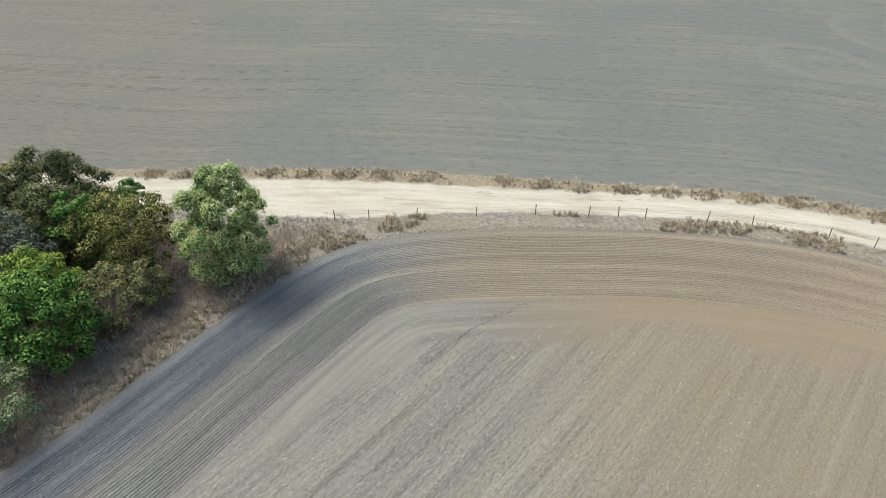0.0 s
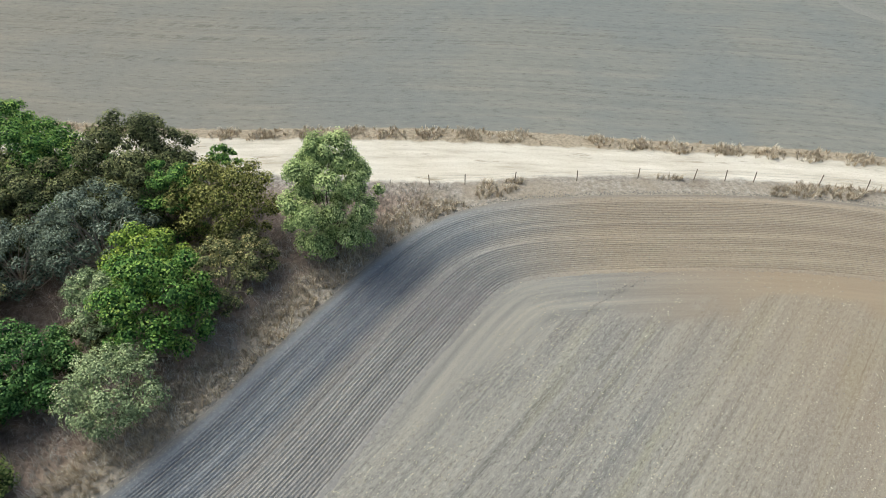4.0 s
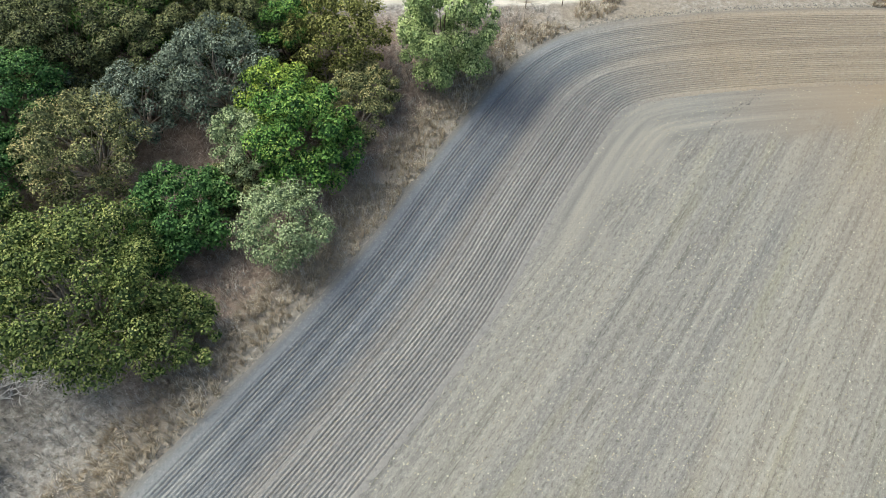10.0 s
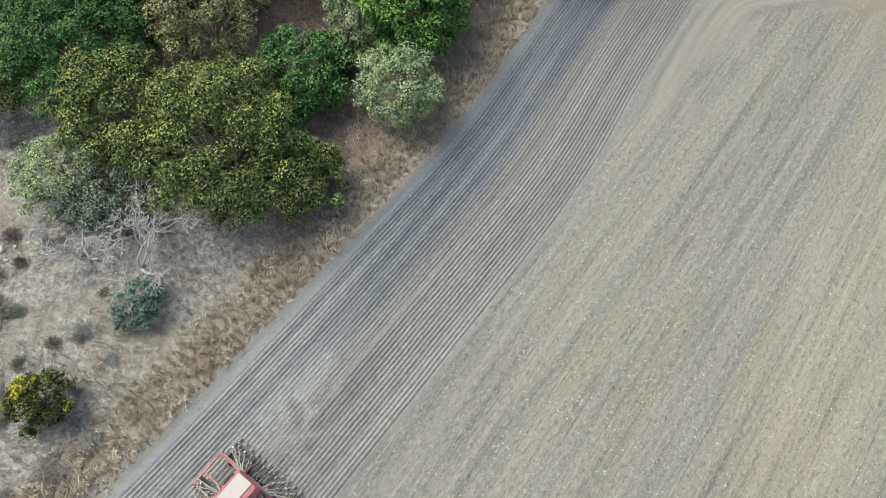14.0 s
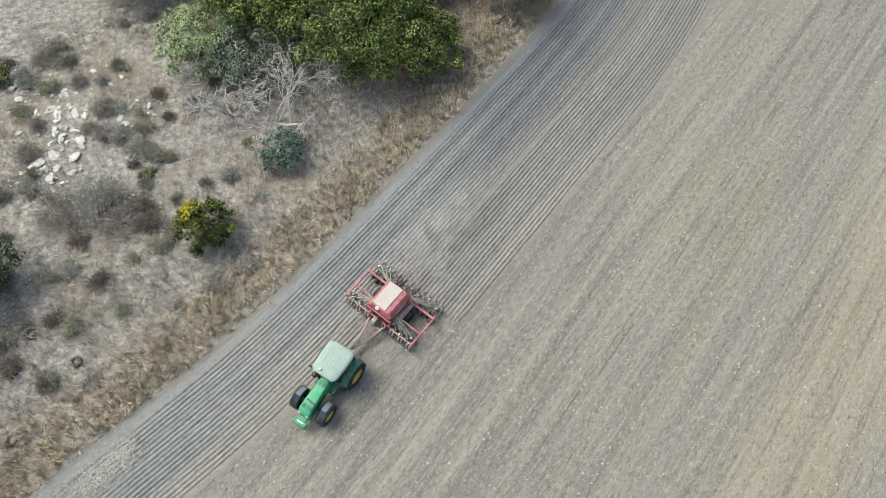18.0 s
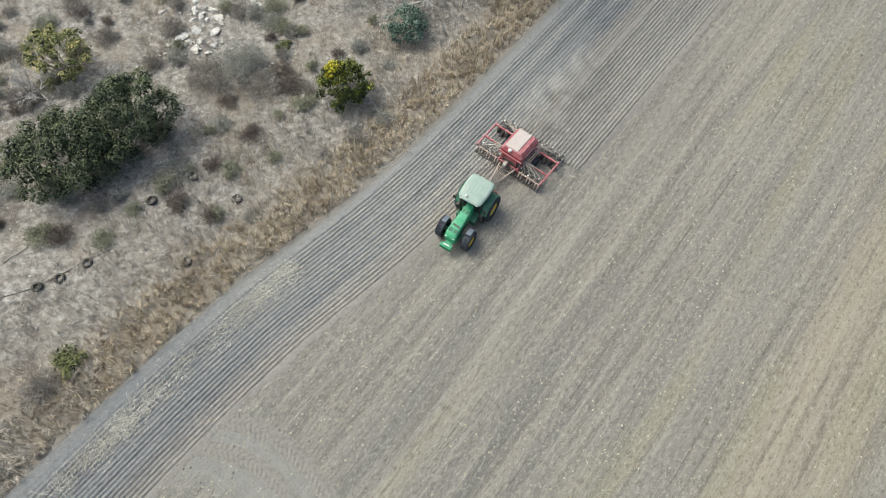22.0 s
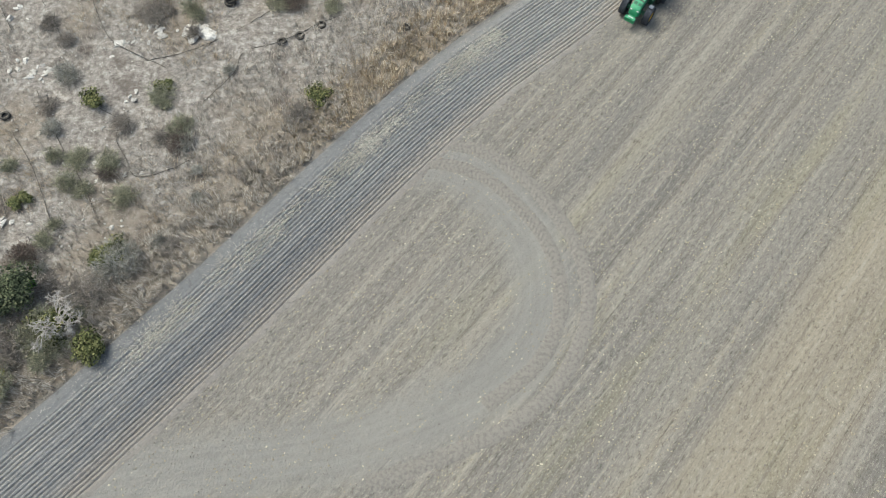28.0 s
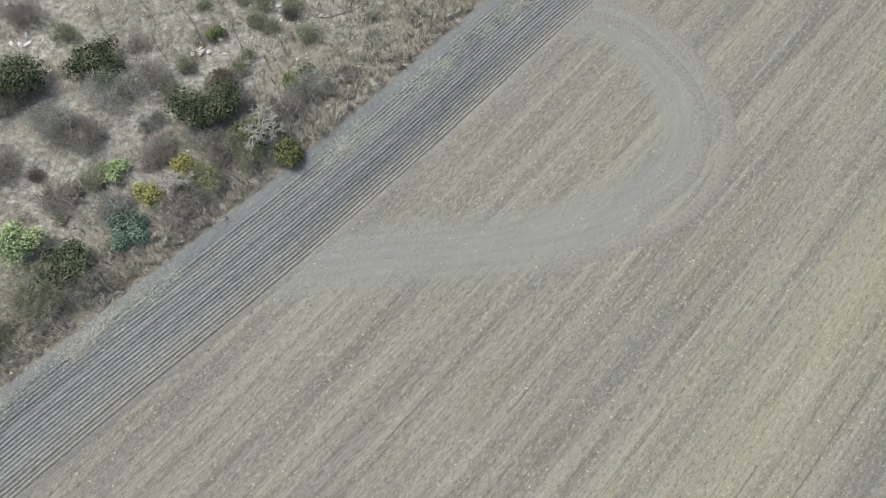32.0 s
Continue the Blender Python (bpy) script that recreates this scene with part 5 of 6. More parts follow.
def stone_material():
    n = Nodes("limestone", rough=0.95, spec=0.1)
    p = n.local()
    return n.color(n.mix(n.step(n.noise(p, 5, 4), 0.45, 0.7, 0.0, 0.7), n.mix(n.whole(), lin(196, 192, 182), lin(226, 223, 214)), lin(150, 146, 136)))


STONE = stone_material()


def rock_mesh(seed):
    rng = np.random.default_rng(seed)
    bm = bmesh.new()
    bmesh.ops.create_icosphere(bm, subdivisions=2, radius=0.5)
    sx, sy = 0.8 + 0.5 * rng.random(), 0.7 + 0.4 * rng.random()
    off = Vector(rng.random(3) * 50)
    for v in bm.verts:
        k = 1 + 0.85 * noise.noise(v.co * 2.0 + off) + 0.5 * noise.noise(v.co * 4.5 + off)
        v.co = Vector((v.co.x * sx * k, v.co.y * sy * k, v.co.z * 0.4 * k + 0.06))
    me = bpy.data.meshes.new("rock")
    bm.to_mesh(me)
    bm.free()
    me.materials.append(STONE)
    return me


ROCKS = [rock_mesh(k) for k in range(7)]
# the outcrops: middle, spread along and across, count, largest stone
OUTCROPS = [(-26.2, 14.0, 2.6, 1.4, 26, 0.9), (-24.2, 10.5, 1.6, 2.6, 26, 0.9), (-25.6, 6.6, 1.6, 1.5, 22, 1.0), (-19.5, 12.6, 2.2, 2.4, 16, 0.6), (-22, 16.5, 3.0, 1.6, 18, 0.6), (-29.8, 16.4, 1.6, 1.6, 8, 0.7),
            (-19.5, 3.6, 1.4, 1.4, 9, 0.6), (-42.6, -13.0, 0.9, 0.7, 7, 1.6), (-45.6, -13.4, 1.6, 1.0, 14, 0.9), (-49.2, -14.6, 0.9, 0.8, 7, 0.6), (-55.4, -16.6, 1.8, 0.8, 20, 0.9), (-47.1, -19.6, 0.7, 0.9, 6, 0.6),
            (-57.6, -10, 0.8, 0.8, 4, 1.0), (-47.2, -26.8, 1.2, 0.8, 8, 0.5), (-49.6, -29, 1.2, 1.2, 9, 0.5), (-70.1, -28.4, 0.9, 1.1, 8, 0.8), (-50, -32, 2.0, 1.6, 12, 0.5), (-58.6, -34.2, 0.3, 0.3, 2, 0.8), (-54.8, -29.9, 1.0, 0.6, 6, 0.6), (-46.6, -31.1, 0.3, 0.3, 2, 0.7), (-55.2, -39.6, 0.2, 0.2, 1, 0.6)]
rng = np.random.default_rng(21)
for cx, cy, a, b, count, most in OUTCROPS:
    for k in range(int(count * 1.25)):
        s = most * (0.26 + 0.62 * rng.random() ** 1.6)
        ob = new("rock", ROCKS[rng.integers(7)])
        ob.matrix_basis = pose(cx + rng.normal() * a * 0.75, cy + rng.normal() * b * 0.75, -0.06 * s, rng.normal() * 8, rng.normal() * 8, rng.random() * 360) @ Matrix.Diagonal((s * (0.8 + 0.6 * rng.random()), s * (0.6 + 0.4 * rng.random()), s, 1))
        tagged(ob, "weathered pale limestone rock in dry grass", "rock", group="limestone rocks")

TYRE_RUBBER = paint("old_rubber", (30, 30, 32), 0.9, 0.3)


def old_tyre(x, y, r, lean, seed):
    bm = bmesh.new()
    lathe(bm, [(r * 0.58, -0.09), (r * 0.8, -0.11), (r * 0.97, -0.08), (r, 0), (r * 0.97, 0.08), (r * 0.8, 0.11), (r * 0.58, 0.09), (r * 0.62, 0.05), (r * 0.85, 0), (r * 0.62, -0.05), (r * 0.58, -0.09)], (0, 0, 0), 28)
    me = bpy.data.meshes.new("old_tyre")
    bmesh.ops.recalc_face_normals(bm, faces=bm.faces)
    bm.to_mesh(me)
    bm.free()
    me.materials.append(TYRE_RUBBER)
    me.shade_smooth()
    ob = new("old_tyre", me)
    ob.matrix_basis = pose(x, y, 0.09, 0, 90 + lean, seed * 47)
    return tagged(ob, "worn black tyre lying in dry grass", "tyre", group="discarded tyres")


for i, (x, y) in enumerate(((-24.6, -6.8), (-21.2, -9.2), (-27.6, -8.6), (-25.5, -9.5), (-24.7, -14.1), (-33.6, -14.4), (-35.1, -14.9), (-31.8, -13.4), (-56.8, -20.8))):
    old_tyre(x, y, 0.4, (i % 3 - 1) * 5, i)


def rubbish_heap(x, y):
    root = new("rubber_heap")
    root.location = (x, y, 0)
    for i, (dx, dy, z, r) in enumerate(((0, 0, 0.12, 0.55), (0.1, 0.05, 0.34, 0.5), (-0.05, 0.1, 0.55, 0.42))):
        bm = bmesh.new()
        lathe(bm, [(r * 0.5, -0.12), (r * 0.9, -0.12), (r, 0), (r * 0.9, 0.12), (r * 0.5, 0.12)], (0, 0, 0), 22)
        bm.transform(pose(dx, dy, z, 0, 90 + 6 * (i - 1), 0))
        part("tyre", bm, TYRE_RUBBER, root, smooth=True)
    return tagged(root, "stack of worn black tyres on dry grass", "tyre stack")


rubbish_heap(-39.6, -10.3)

PIPE = paint("pipe_plastic", (44, 42, 40), 0.7, 0.5)
PIPES = [
    [(-51.5, -9.2), (-50.4, -11.9), (-49.2, -13.9), (-47.2, -15.3), (-44.5, -16.9)], [(-55.9, -8.9), (-54.5, -11.2), (-53.4, -13.6)], [(-46.2, -16.1), (-42.7, -15.3), (-38.8, -13.4), (-36, -11.4)],
    [(-54.7, -18.5), (-53, -21.9), (-51.6, -24.5), (-50.2, -26.7), (-48.2, -30.6)], [(-49.4, -20.6), (-47.8, -21.8), (-47.8, -23.5), (-46.8, -25.4), (-45.9, -27), (-43.6, -26.7), (-41.7, -25.7)],
    [(-56.1, -22.2), (-53.8, -25.8), (-51.3, -31.4)], [(-41.2, -20.5), (-38.9, -17.8), (-38.2, -15.8), (-35.1, -14.8), (-30.2, -12.4)], [(-59.4, -9.2), (-57.7, -12.4)],
    [(-58, -24.7), (-56.2, -27.3), (-54.9, -30.1)], [(-60.8, -24.9), (-59.4, -27.2), (-59.5, -28.6), (-58, -31)], [(-64.9, -24.8), (-63.9, -27.4), (-62.2, -29.2)],
]
for pts in PIPES:
    bm = bmesh.new()
    line = smooth_line(pts, 0.3)
    tube(bm, [(x, y, 0.03 + 0.2 * abs(noise.noise((x, y, 5)))) for x, y in line], 0.03, 5)
    me = bpy.data.meshes.new("irrigation_pipe")
    bm.to_mesh(me)
    bm.free()
    me.materials.append(PIPE)
    tagged(new("irrigation_pipe", me), "thin dark irrigation pipe on the dry grass", "pipe", group="irrigation pipes")


def dead_material():
    n = Nodes("dead_wood", rough=0.9)
    return n.color(n.ramp(n.noise(n.local(), 8, 4), (0.3, lin(160, 154, 146)), (0.7, lin(216, 211, 203))))


DEAD = dead_material()


def dead_tree(x, y, h, spread, seed, label, lean=(0, 0)):
    rng = np.random.default_rng(seed)
    root = new("dead_tree")
    root.location = (x, y, 0)

    def grow(verts, faces, a, d, length, r, depth):
        b = a + d * length
        limb(verts, faces, a, b, max(r, 0.022), max(r * 0.6, 0.016), 5, rng.normal(0, 0.09 * length, 3))
        if depth:
            for _ in range(3 if depth > 1 else 4):
                nd = d + rng.normal(0, 0.62, 3) * spread
                nd[2] = nd[2] * 0.7 + 0.12
                nd /= np.linalg.norm(nd)
                grow(verts, faces, a + (b - a) * (0.45 + 0.55 * rng.random()), nd, length * (0.55 + 0.25 * rng.random()), r * 0.55, depth - 1)

    for k in range(3):
        verts, faces = [], []
        d = np.array((lean[0] + rng.normal() * 0.4, lean[1] + rng.normal() * 0.4, 0.8))
        d /= np.linalg.norm(d)
        grow(verts, faces, np.array((0.0, 0.0, -0.1)), d, h * (0.42 + 0.15 * rng.random()), 0.13 if k == 0 else 0.1, 4)
        ob = new("branch" if k else "trunk", mesh_from("branch", verts, faces, DEAD))
        ob.parent = root
    return tagged(root, label, "dead tree")


dead_tree(-7.4, 9.6, 5.5, 1.0, 3, "bare grey dead tree beside a blue-green bush", (0.1, 0.25))
dead_tree(-11.2, 10.8, 4.2, 1.2, 4, "bare grey dead branches on dry grass")
dead_tree(-13.0, 14.2, 4.0, 1.1, 9, "bare pale dead branches in front of a bush")
dead_tree(-50.6, -38.4, 3.2, 1.3, 5, "fallen pale dead branches by the field edge", (0.8, 0.1))
dead_tree(-64.9, -51.0, 1.8, 1.3, 6, "fallen pale dead branches by the field edge", (-0.3, 0.6))
dead_tree(-37.5, 2.6, 2.6, 1.0, 7, "bare grey dead branches beside a thin tree", (0.3, -0.3))
dead_tree(-37.6, -3.6, 2.0, 1.2, 8, "bare grey dead branch beside a dark tree", (-0.9, 0.4))
dead_tree(-55.8, -42.6, 2.3, 1.3, 10, "bare twigs among yellow shrubs", (0.5, 0))

# ---- fence ----
POST = paint("fence_wood", (112, 98, 82), 0.9, 0.3)
POSTS = [(38.5, 49.9), (42.4, 49.7), (47.9, 49.6), (54.8, 49.3), (61.7, 49.2), (67.8, 48.4), (71.2, 48.0), (74.2, 47.4), (81.1, 46.2), (85.8, 44.9), (93.1, 41.8), (97, 39.6), (103, 34.0), (109, 28.4)]
fence = new("wire_fence")
for i, (x, y) in enumerate(POSTS):
    bm = bmesh.new()
    tube(bm, [(x, y, -0.2), (x + 0.03 * (i % 3 - 1), y, 0.7), (x + 0.08 * (i % 3 - 1), y + 0.03, 1.35)], 0.05, 7)
    part("post", bm, POST, fence)
for z in (0.45, 0.8, 1.15):
    bm = bmesh.new()
    tube(bm, [(x, y + 0.05, z) for x, y in POSTS], 0.008, 4)
    part("wire", bm, STEEL, fence)
tagged(fence, "thin wire fence on weathered wooden posts beside the track", "fence")


# ---- grass, straw and clods ----
def straw_material(name, a, b, c):
    n = Nodes(name, rough=0.85, spec=0.2)
    col = n.ramp(n.island(), (0.0, lin(*a)), (0.5, lin(*b)), (1.0, lin(*c)))
    col = n.mix(n.step(n.noise(n.place(), 0.35, 3), 0.4, 0.62, 0.0, 0.55), col, lin(*a))
    return n.color(col)


STRAW = straw_material("dry_grass_blades", (152, 136, 112), (198, 182, 154), (230, 220, 200))
GREY_STRAW = straw_material("grey_grass_blades", (148, 140, 128), (190, 182, 168), (222, 216, 204))
TWIG = straw_material("dead_brush", (126, 110, 96), (174, 156, 140), (214, 200, 184))
STUBBLE = straw_material("stubble_straw", (140, 131, 112), (176, 166, 140), (208, 200, 176))
CLOD = straw_material("soil_clod", (122, 117, 109), (140, 135, 125), (162, 156, 144))


def blades(name, pts, length, width, rng, mat, label, lean=0.7, bent=True):
    """Grass blades that stand at the given points: bent ones of two faces, or straight ones of one."""
    n = len(pts)
    g = rng.random(n) * 6.283
    ln = length * (0.5 + rng.random(n))
    d = np.c_[np.cos(g), np.sin(g)] * (lean * (0.3 + rng.random(n)))[:, None]
    side = np.c_[-np.sin(g), np.cos(g)] * (width * (0.6 + 0.8 * rng.random(n)))[:, None] / 2
    base = np.c_[pts, np.full(n, -0.04)]
    mid = np.c_[pts + d * ln[:, None] * 0.4, ln * 0.55]
    top = np.c_[pts + d * ln[:, None], ln * (0.75 - 0.35 * lean * rng.random(n))]
    s3 = np.c_[side, np.zeros(n)]
    if bent:
        v = np.stack([base - s3, base + s3, mid - s3, mid + s3, top - s3 * 0.25, top + s3 * 0.25], 1).reshape(-1, 3)
        i = np.arange(n)[:, None] * 6
        q = np.concatenate([i + np.array([[0, 1, 3, 2]]), i + np.array([[2, 3, 5, 4]])], 1).reshape(-1, 4)
    else:
        v = np.stack([base - s3, base + s3, top + s3 * 0.4, top - s3 * 0.4], 1).reshape(-1, 3)
        q = np.arange(4 * n).reshape(-1, 4)
    return tagged(new(name, fast_mesh(name, v, q, mat)), label, "grass", kind="stuff")


def tufts(name, pts, per, spread, length, width, rng, mat, label):
    """Grass in tufts whose blades fan out and bow over from each tuft's middle; a tuft has one height and one lean."""
    m = len(pts)
    n = m * per
    k = np.repeat(np.arange(m), per)
    g = rng.random(n) * 6.283
    out = np.c_[np.cos(g), np.sin(g)]
    far = np.sqrt(rng.random(n))
    tall = (length * (0.55 + 0.8 * rng.random(m)))[k] * (0.7 + 0.45 * rng.random(n))
    wind = rng.normal(0, 0.28, (m, 2))[k]
    foot = pts[k] + out * (far * spread)[:, None]
    bow = out * (0.12 + 0.5 * far * rng.random(n))[:, None] + wind
    side = np.c_[-out[:, 1], out[:, 0], np.zeros(n)] * (width * (0.6 + 0.8 * rng.random(n)))[:, None] / 2
    base = np.c_[foot, np.full(n, -0.04)]
    mid = np.c_[foot + bow * tall[:, None] * 0.35, tall * 0.6]
    top = np.c_[foot + bow * tall[:, None], tall * (0.95 - 0.3 * far)]
    v = np.stack([base - side, base + side, mid + side, mid - side, top + side * 0.3, top - side * 0.3], 1).reshape(-1, 3)
    i = np.arange(n)[:, None] * 6
    q = np.concatenate([i + np.array([[0, 1, 2, 3]]), i + np.array([[3, 2, 4, 5]])], 1).reshape(-1, 4)
    return tagged(new(name, fast_mesh(name, v, q, mat)), label, "grass", kind="stuff")


def scatter(rng, n, lo, hi, x0, x1, y0, y1):
    """Points whose distance from the field's edge lies between lo and hi, in clumps."""
    p = np.c_[x0 + (x1 - x0) * rng.random(n), y0 + (y1 - y0) * rng.random(n)]
    d, _ = beside(p, edge[::8])
    low, _ = beside(p, road_low)
    keep = (d > lo) & (d < hi) & (low > 0.3)
    return p[keep], d[keep]


def clumpy(rng, p, per, spread):
    return (p[:, None, :] + rng.normal(0, spread, (len(p), per, 2))).reshape(-1, 2)


rng = np.random.default_rng(77)


def along_edge(rng, n, lo, hi, x0, x1):
    """Points off the field's edge, between lo and hi metres to its left."""
    e = edge[(edge[:, 0] > x0) & (edge[:, 0] < x1)]
    d = np.gradient(e, axis=0)
    d /= np.linalg.norm(d, axis=1)[:, None]
    k = rng.integers(0, len(e), n)
    o = lo + (hi - lo) * rng.random(n)
    return e[k] + np.c_[-d[k, 1], d[k, 0]] * o[:, None] + rng.normal(0, 0.2, (n, 2))


p = along_edge(rng, 6600, 0.2, 3.8, -80, 112)
p = p[beside(p, road_low)[0] > 0.1]
keep = np.array([noise.noise((x * 0.16, y * 0.16, 2)) > (0.02 if x > 36 else -0.55) for x, y in p])
p = p[keep]
tufts("dry_grass", p[p[:, 0] > -34], 14, 0.18, 0.62, 0.032, rng, STRAW, "tall straw-coloured dry grass in tufts along the field edge")
tufts("grey_grass", p[p[:, 0] <= -30], 14, 0.18, 0.66, 0.032, rng, GREY_STRAW, "tall pale grey dry grass in tufts along the field edge")
p = along_edge(rng, 8500, 0.4, 10.5, -80, 42)
p = p[beside(p, road_low)[0] > 0.1]
keep = np.array([noise.noise((x * 0.12, y * 0.12, 8)) > -0.6 for x, y in p])
tufts("weed_stalks", p[keep], 7, 0.22, 0.5, 0.03, rng, GREY_STRAW, "tangled grey-brown dead weeds")
p, d = scatter(rng, 52000, -60, -3.0, -88, 6, -72, 30)
p = p[wood_mask(p) < 0.5]
thick = np.array([noise.noise((x * 0.13, y * 0.13, 4)) for x, y in p])
blades("scrub_grass", clumpy(rng, p[thick > -0.1], 5, 0.14), 0.26, 0.035, rng, GREY_STRAW, "short grey-brown dry grass over the scrub", 0.7, False)
blades("tawny_grass", clumpy(rng, p[thick > 0.16], 5, 0.15), 0.34, 0.035, rng, STRAW, "tawny dry grass in patches over the scrub", 0.7, False)
p, d = scatter(rng, 24000, -45, -1.2, -30, 42, 2, 62)
p = p[wood_mask(p) > 0.5]
blades("dead_brush", clumpy(rng, p, 5, 0.3), 0.6, 0.035, rng, TWIG, "brown dead brush and leaf litter under the trees", 1.1, False)
q = far_edge[(far_edge[:, 0] > -60) & (far_edge[:, 0] < 130)]
k = rng.integers(0, len(q), 2200)
up = q[k] + np.c_[rng.normal(0, 1.0, len(k)), -0.3 - 2.2 * rng.random(len(k))]
keep = np.array([noise.noise((x * 0.1, y * 0.1, 6)) > -0.25 for x, y in up])
tufts("track_verge_grass", up[keep], 10, 0.22, 0.6, 0.05, rng, STRAW, "brown dry grass on the far verge of the track")


def flecks(name, pts, size, rng, mat, label, flat=0.35):
    """Small uneven lumps lying on the ground, each a squashed four-sided pyramid."""
    n = len(pts)
    g = rng.random(n) * 6.283
    s = size * (0.4 + rng.random(n))
    w = s * (0.35 + 0.5 * rng.random(n))
    a = np.c_[np.cos(g), np.sin(g)] * s[:, None] / 2
    b = np.c_[-np.sin(g), np.cos(g)] * w[:, None] / 2
    z0, z1 = np.full(n, -0.02), s * flat
    v = np.stack([np.c_[pts - a, z0], np.c_[pts - b, z0], np.c_[pts + a, z0], np.c_[pts + b, z0], np.c_[pts + a * 0.1, z1]], 1).reshape(-1, 3)
    i = np.arange(n)[:, None] * 5
    t = np.concatenate([i + np.array([[0, 1, 4]]), i + np.array([[1, 2, 4]]), i + np.array([[2, 3, 4]]), i + np.array([[3, 0, 4]])], 1).reshape(-1, 3)
    return tagged(new(name, fast_mesh(name, v, t, mat)), label, "stones", kind="stuff")


def in_field(rng, n, x0, x1, y0, y1, lo, hi):
    p = np.c_[x0 + (x1 - x0) * rng.random(n), y0 + (y1 - y0) * rng.random(n)]
    d, _ = beside(p, edge[::8])
    return p[(d > lo) & (d < hi)]


p = in_field(rng, 80000, -60, 75, -75, 48, 6.9, 75)
v = p @ ACROSS
keep = np.array([noise.noise((a * 0.35, 0.02 * b, 3)) > -0.15 for a, b in zip(v, p @ ROW)])
flecks("straw_flecks", p[keep], 0.14, rng, STUBBLE, "pale straw flecks on the cropped field", 0.2)
flecks("soil_clods", in_field(rng, 24000, -60, 75, -75, 48, 6.9, 70), 0.13, rng, CLOD, "grey soil clods on the field", 0.4)
flecks("furrow_clods", in_field(rng, 26000, -75, 110, -70, 48, 0.2, 12.5), 0.13, rng, CLOD, "small grey clods among the furrows", 0.9)
p, d = scatter(rng, 15000, -55, -3, -85, 0, -70, 30)
keep = np.array([noise.noise((x * 0.15, y * 0.15, 9)) > 0.05 for x, y in p])
flecks("small_stones", p[keep], 0.22, rng, STONE, "small pale stones in the dry grass", 0.5)
ridge = np.array([(57.7, 33.3), (54.3, 32), (51.8, 30.2), (49.6, 28.1), (47.1, 26.4)])
line = smooth_line(ridge, 0.1)
flecks("clod_ridge", line + rng.normal(0, 0.24, (len(line), 2)), 0.18, rng, CLOD, "line of turned clods across the field", 0.7)

p = along_edge(rng, 4500, -0.2, 0.5, -80, 112)
flecks("edge_clods", p, 0.17, rng, CLOD, "turned clods along the field edge", 0.6)
PALE = straw_material("pale_straw", (150, 147, 135), (180, 176, 162), (212, 208, 195))


def windrow(name, first, last, count, label):
    """Straw left lying in a broken line over the furrows: thin flat stalks, thick in the middle, thinning to the sides."""
    e = edge[(edge[:, 0] > first) & (edge[:, 0] < last)]
    d = np.gradient(e, axis=0)
    d /= np.linalg.norm(d, axis=1)[:, None]
    k = rng.integers(0, len(e), count)
    mid = 2.3 + 0.35 * np.sin(e[k, 0] * 0.12) - 0.7 * np.clip((-30 - e[k, 0]) / 10, 0, 1)
    o = mid + rng.normal(0, 0.55, count)
    p = e[k] + np.c_[d[k, 1], -d[k, 0]] * o[:, None] + d[k] * rng.normal(0, 0.3, count)[:, None]
    lie = np.array([noise.noise((x * 0.14, y * 0.14, 12)) + 0.5 * noise.noise((x * 0.5, y * 0.5, 3)) for x, y in p])
    p = p[lie + rng.normal(0, 0.2, count) > 0.0]
    n = len(p)
    g = rng.random(n) * 6.283
    a = np.c_[np.cos(g), np.sin(g)] * (0.04 + 0.09 * rng.random(n))[:, None]
    b = np.c_[-np.sin(g), np.cos(g)] * 0.014
    z = 0.09 + 0.05 * rng.random(n)
    tip = 0.06 * rng.random(n)
    v = np.stack([np.c_[p - a - b, z], np.c_[p - a + b, z], np.c_[p + a + b, z + tip], np.c_[p + a - b, z + tip]], 1).reshape(-1, 3)
    return tagged(new(name, fast_mesh(name, v, np.arange(4 * n).reshape(-1, 4), PALE)), label, "straw", kind="stuff")


windrow("straw_windrow", -80, -18, 22000, "broken line of pale straw left in the furrows")

# ---- wheel tracks of the turning machine ----
def track_material(name, a, b):
    n = Nodes(name, rough=0.97, spec=0.08)
    p = n.place()
    return n.color(n.mix(n.step(n.noise(p, 4.0, 4, 0.7), 0.42, 0.66), a, b))


PRESSED = track_material("pressed_soil", lin(143, 139, 130), lin(126, 122, 115))
FAR_PRESSED = track_material("pressed_far_soil", lin(136, 134, 126), lin(122, 121, 115))


def wheel_track(line, width, pitch):
    """A pressed band with raised tread bars across it."""
    line = smooth_line(line, pitch)
    d = np.gradient(line, axis=0)
    d /= np.linalg.norm(d, axis=1)[:, None]
    nrm = np.c_[d[:, 1], -d[:, 0]]
    offs = np.array([-0.85, -0.46, -0.34, -0.2, -0.07, 0.07, 0.2, 0.34, 0.46, 0.85]) * width
    bars = (np.arange(len(line))[:, None] + np.array([0, 0, 1, 2, 3, 3, 2, 1, 0, 0])[None, :]) % 4 < 2
    z = np.where(bars, 0.05, 0.004)
    z[:, 0] = z[:, -1] = -0.045
    x, y = line[:, 0:1] + nrm[:, 0:1] * offs, line[:, 1:2] + nrm[:, 1:2] * offs
    w = len(offs)
    i = np.arange(len(line) - 1)[:, None] * w + np.arange(w - 1)[None, :]
    me = fast_mesh("wheel_track", np.stack([x, y, z], -1).reshape(-1, 3), np.stack([i, i + w, i + w + 1, i + 1], -1).reshape(-1, 4), PRESSED)
    return tagged(new("wheel_track", me), "curved tyre track with tread marks pressed into the soil", "track", group="wheel tracks", kind="structure")


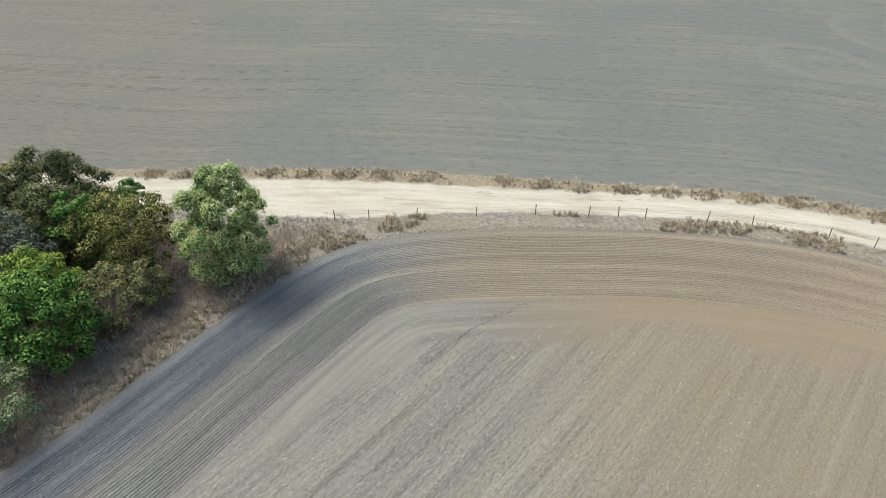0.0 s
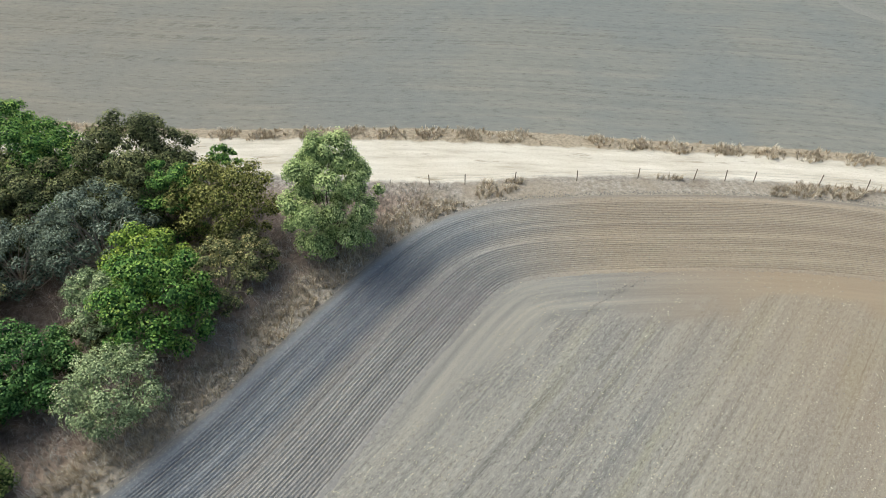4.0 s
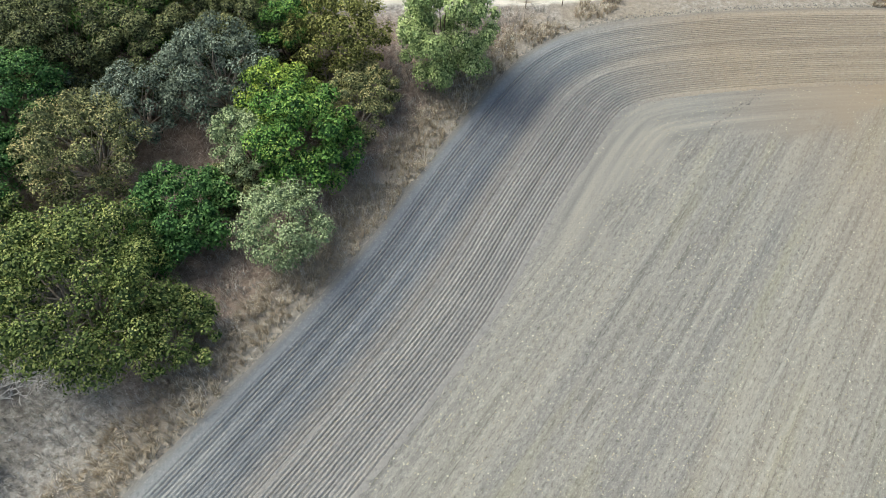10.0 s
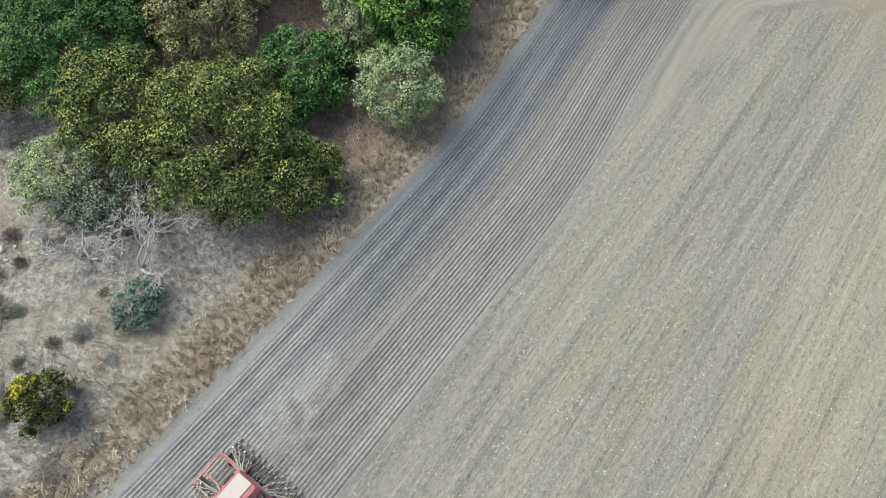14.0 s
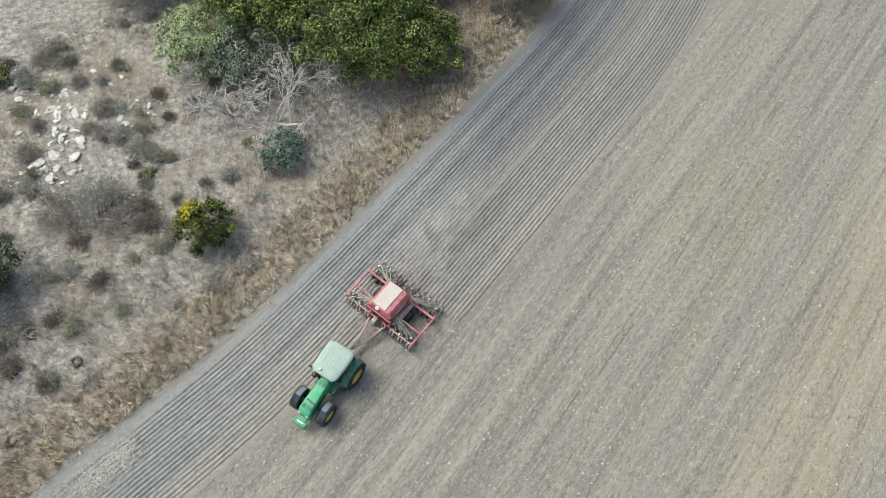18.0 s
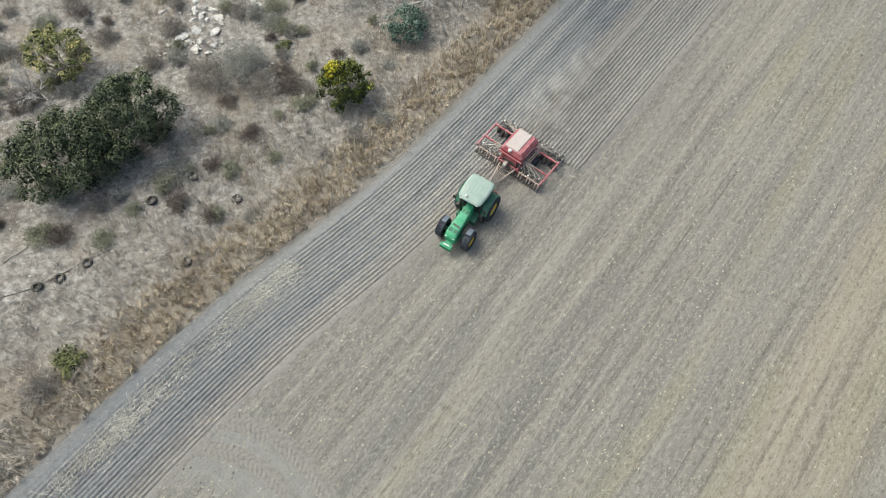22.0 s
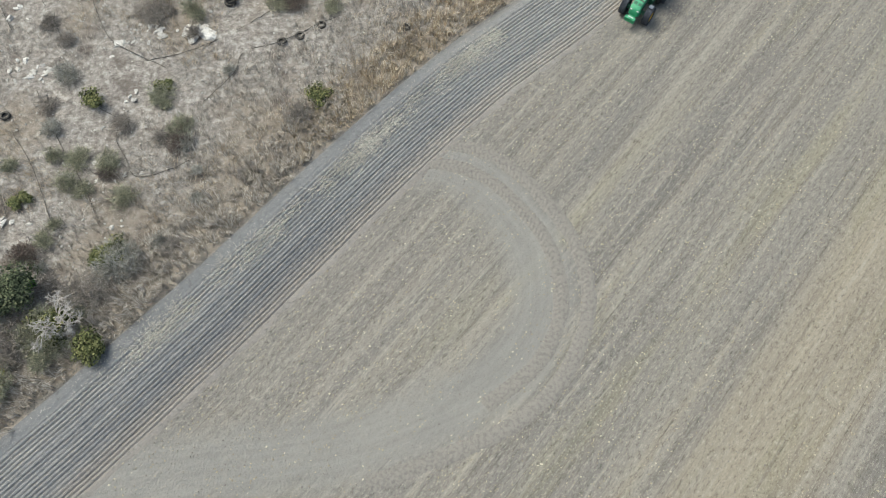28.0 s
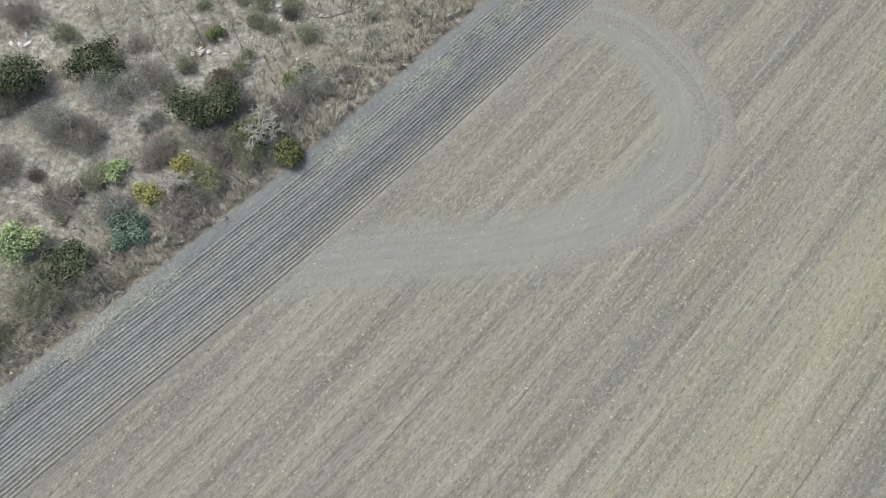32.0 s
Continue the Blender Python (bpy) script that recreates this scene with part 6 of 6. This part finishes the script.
wheel_track(TURN[:7], 0.7, 0.09)
wheel_track([(x + 1.9 * a, y + 1.9 * b) for (x, y), (a, b) in zip(TURN[:8], ((0.2, 1), (0.5, 0.9), (0.8, 0.6), (1, 0.1), (1, -0.2), (0.7, -0.7), (0.4, -0.9), (0.15, -1), (0.05, -1), (0, -1)))], 0.7, 0.09)
for ring in ([(126.8, 83.3), (117.5, 87.5), (113.2, 95), (114.5, 101), (119, 103.5), (125, 101.5), (128.3, 96), (130, 88)], [(137, 98.5), (134.5, 108), (138.1, 117.4), (146, 120)]):
    wheel_track(ring, 1.6, 0.5).data.materials[0] = FAR_PRESSED


# ---- dust ----
def dust_cloud(puffs, count, seed, label):
    """Countless specks of dry soil in the air behind the drill, thick in the middle of each puff (x, y, z, along, across, up)."""
    rng = np.random.default_rng(seed)
    n = Nodes("airborne_dust", rough=1.0, spec=0.0)
    col = n.mix(n.island(), lin(236, 231, 222), lin(247, 243, 236))
    n.color(col)
    tr = n.add("ShaderNodeBsdfTranslucent", Color=col)
    mx = n.add("ShaderNodeMixShader", Fac=0.5)
    n.tree.links.new(n.bsdf.outputs[0], mx.inputs[1])
    n.tree.links.new(tr.outputs[0], mx.inputs[2])
    n.tree.links.new(mx.outputs[0], n.out.inputs[0])
    puffs = np.array(puffs, float)
    w = puffs[:, 3] * puffs[:, 4]
    k = rng.choice(len(puffs), count, p=w / w.sum())
    g = rng.normal(size=(count, 3)) * puffs[k, 3:6] * 0.5
    c = puffs[k, :3] + np.c_[g[:, 0:1] * ROW + g[:, 1:2] * ACROSS, g[:, 2]]
    lie = np.array([noise.noise((x * 0.9, y * 0.9, z * 0.9)) for x, y, z in c])
    c = c[(lie + rng.normal(0, 0.15, count) > -0.08) & (c[:, 2] > 0.12)]
    m = len(c)
    v = c[:, None, :] + rng.normal(0, 0.014, (m, 3, 3))
    return tagged(new("dust_cloud", fast_mesh("dust_cloud", v.reshape(-1, 3), np.arange(3 * m).reshape(-1, 3), n.mat)), label, "dust", kind="stuff")


dust_cloud([(3.2, -5.6, 0.9, 2.4, 2.6, 0.8), (5.0, -3.2, 1.4, 2.6, 1.8, 1.2), (6.4, -0.6, 1.9, 3.4, 1.6, 1.4), (3.6, -2.4, 1.0, 4.0, 1.4, 0.9), (-1.8, -7.6, 0.6, 1.8, 1.4, 0.5)], 70000, 12, "pale dust hanging in the air behind the seed drill")
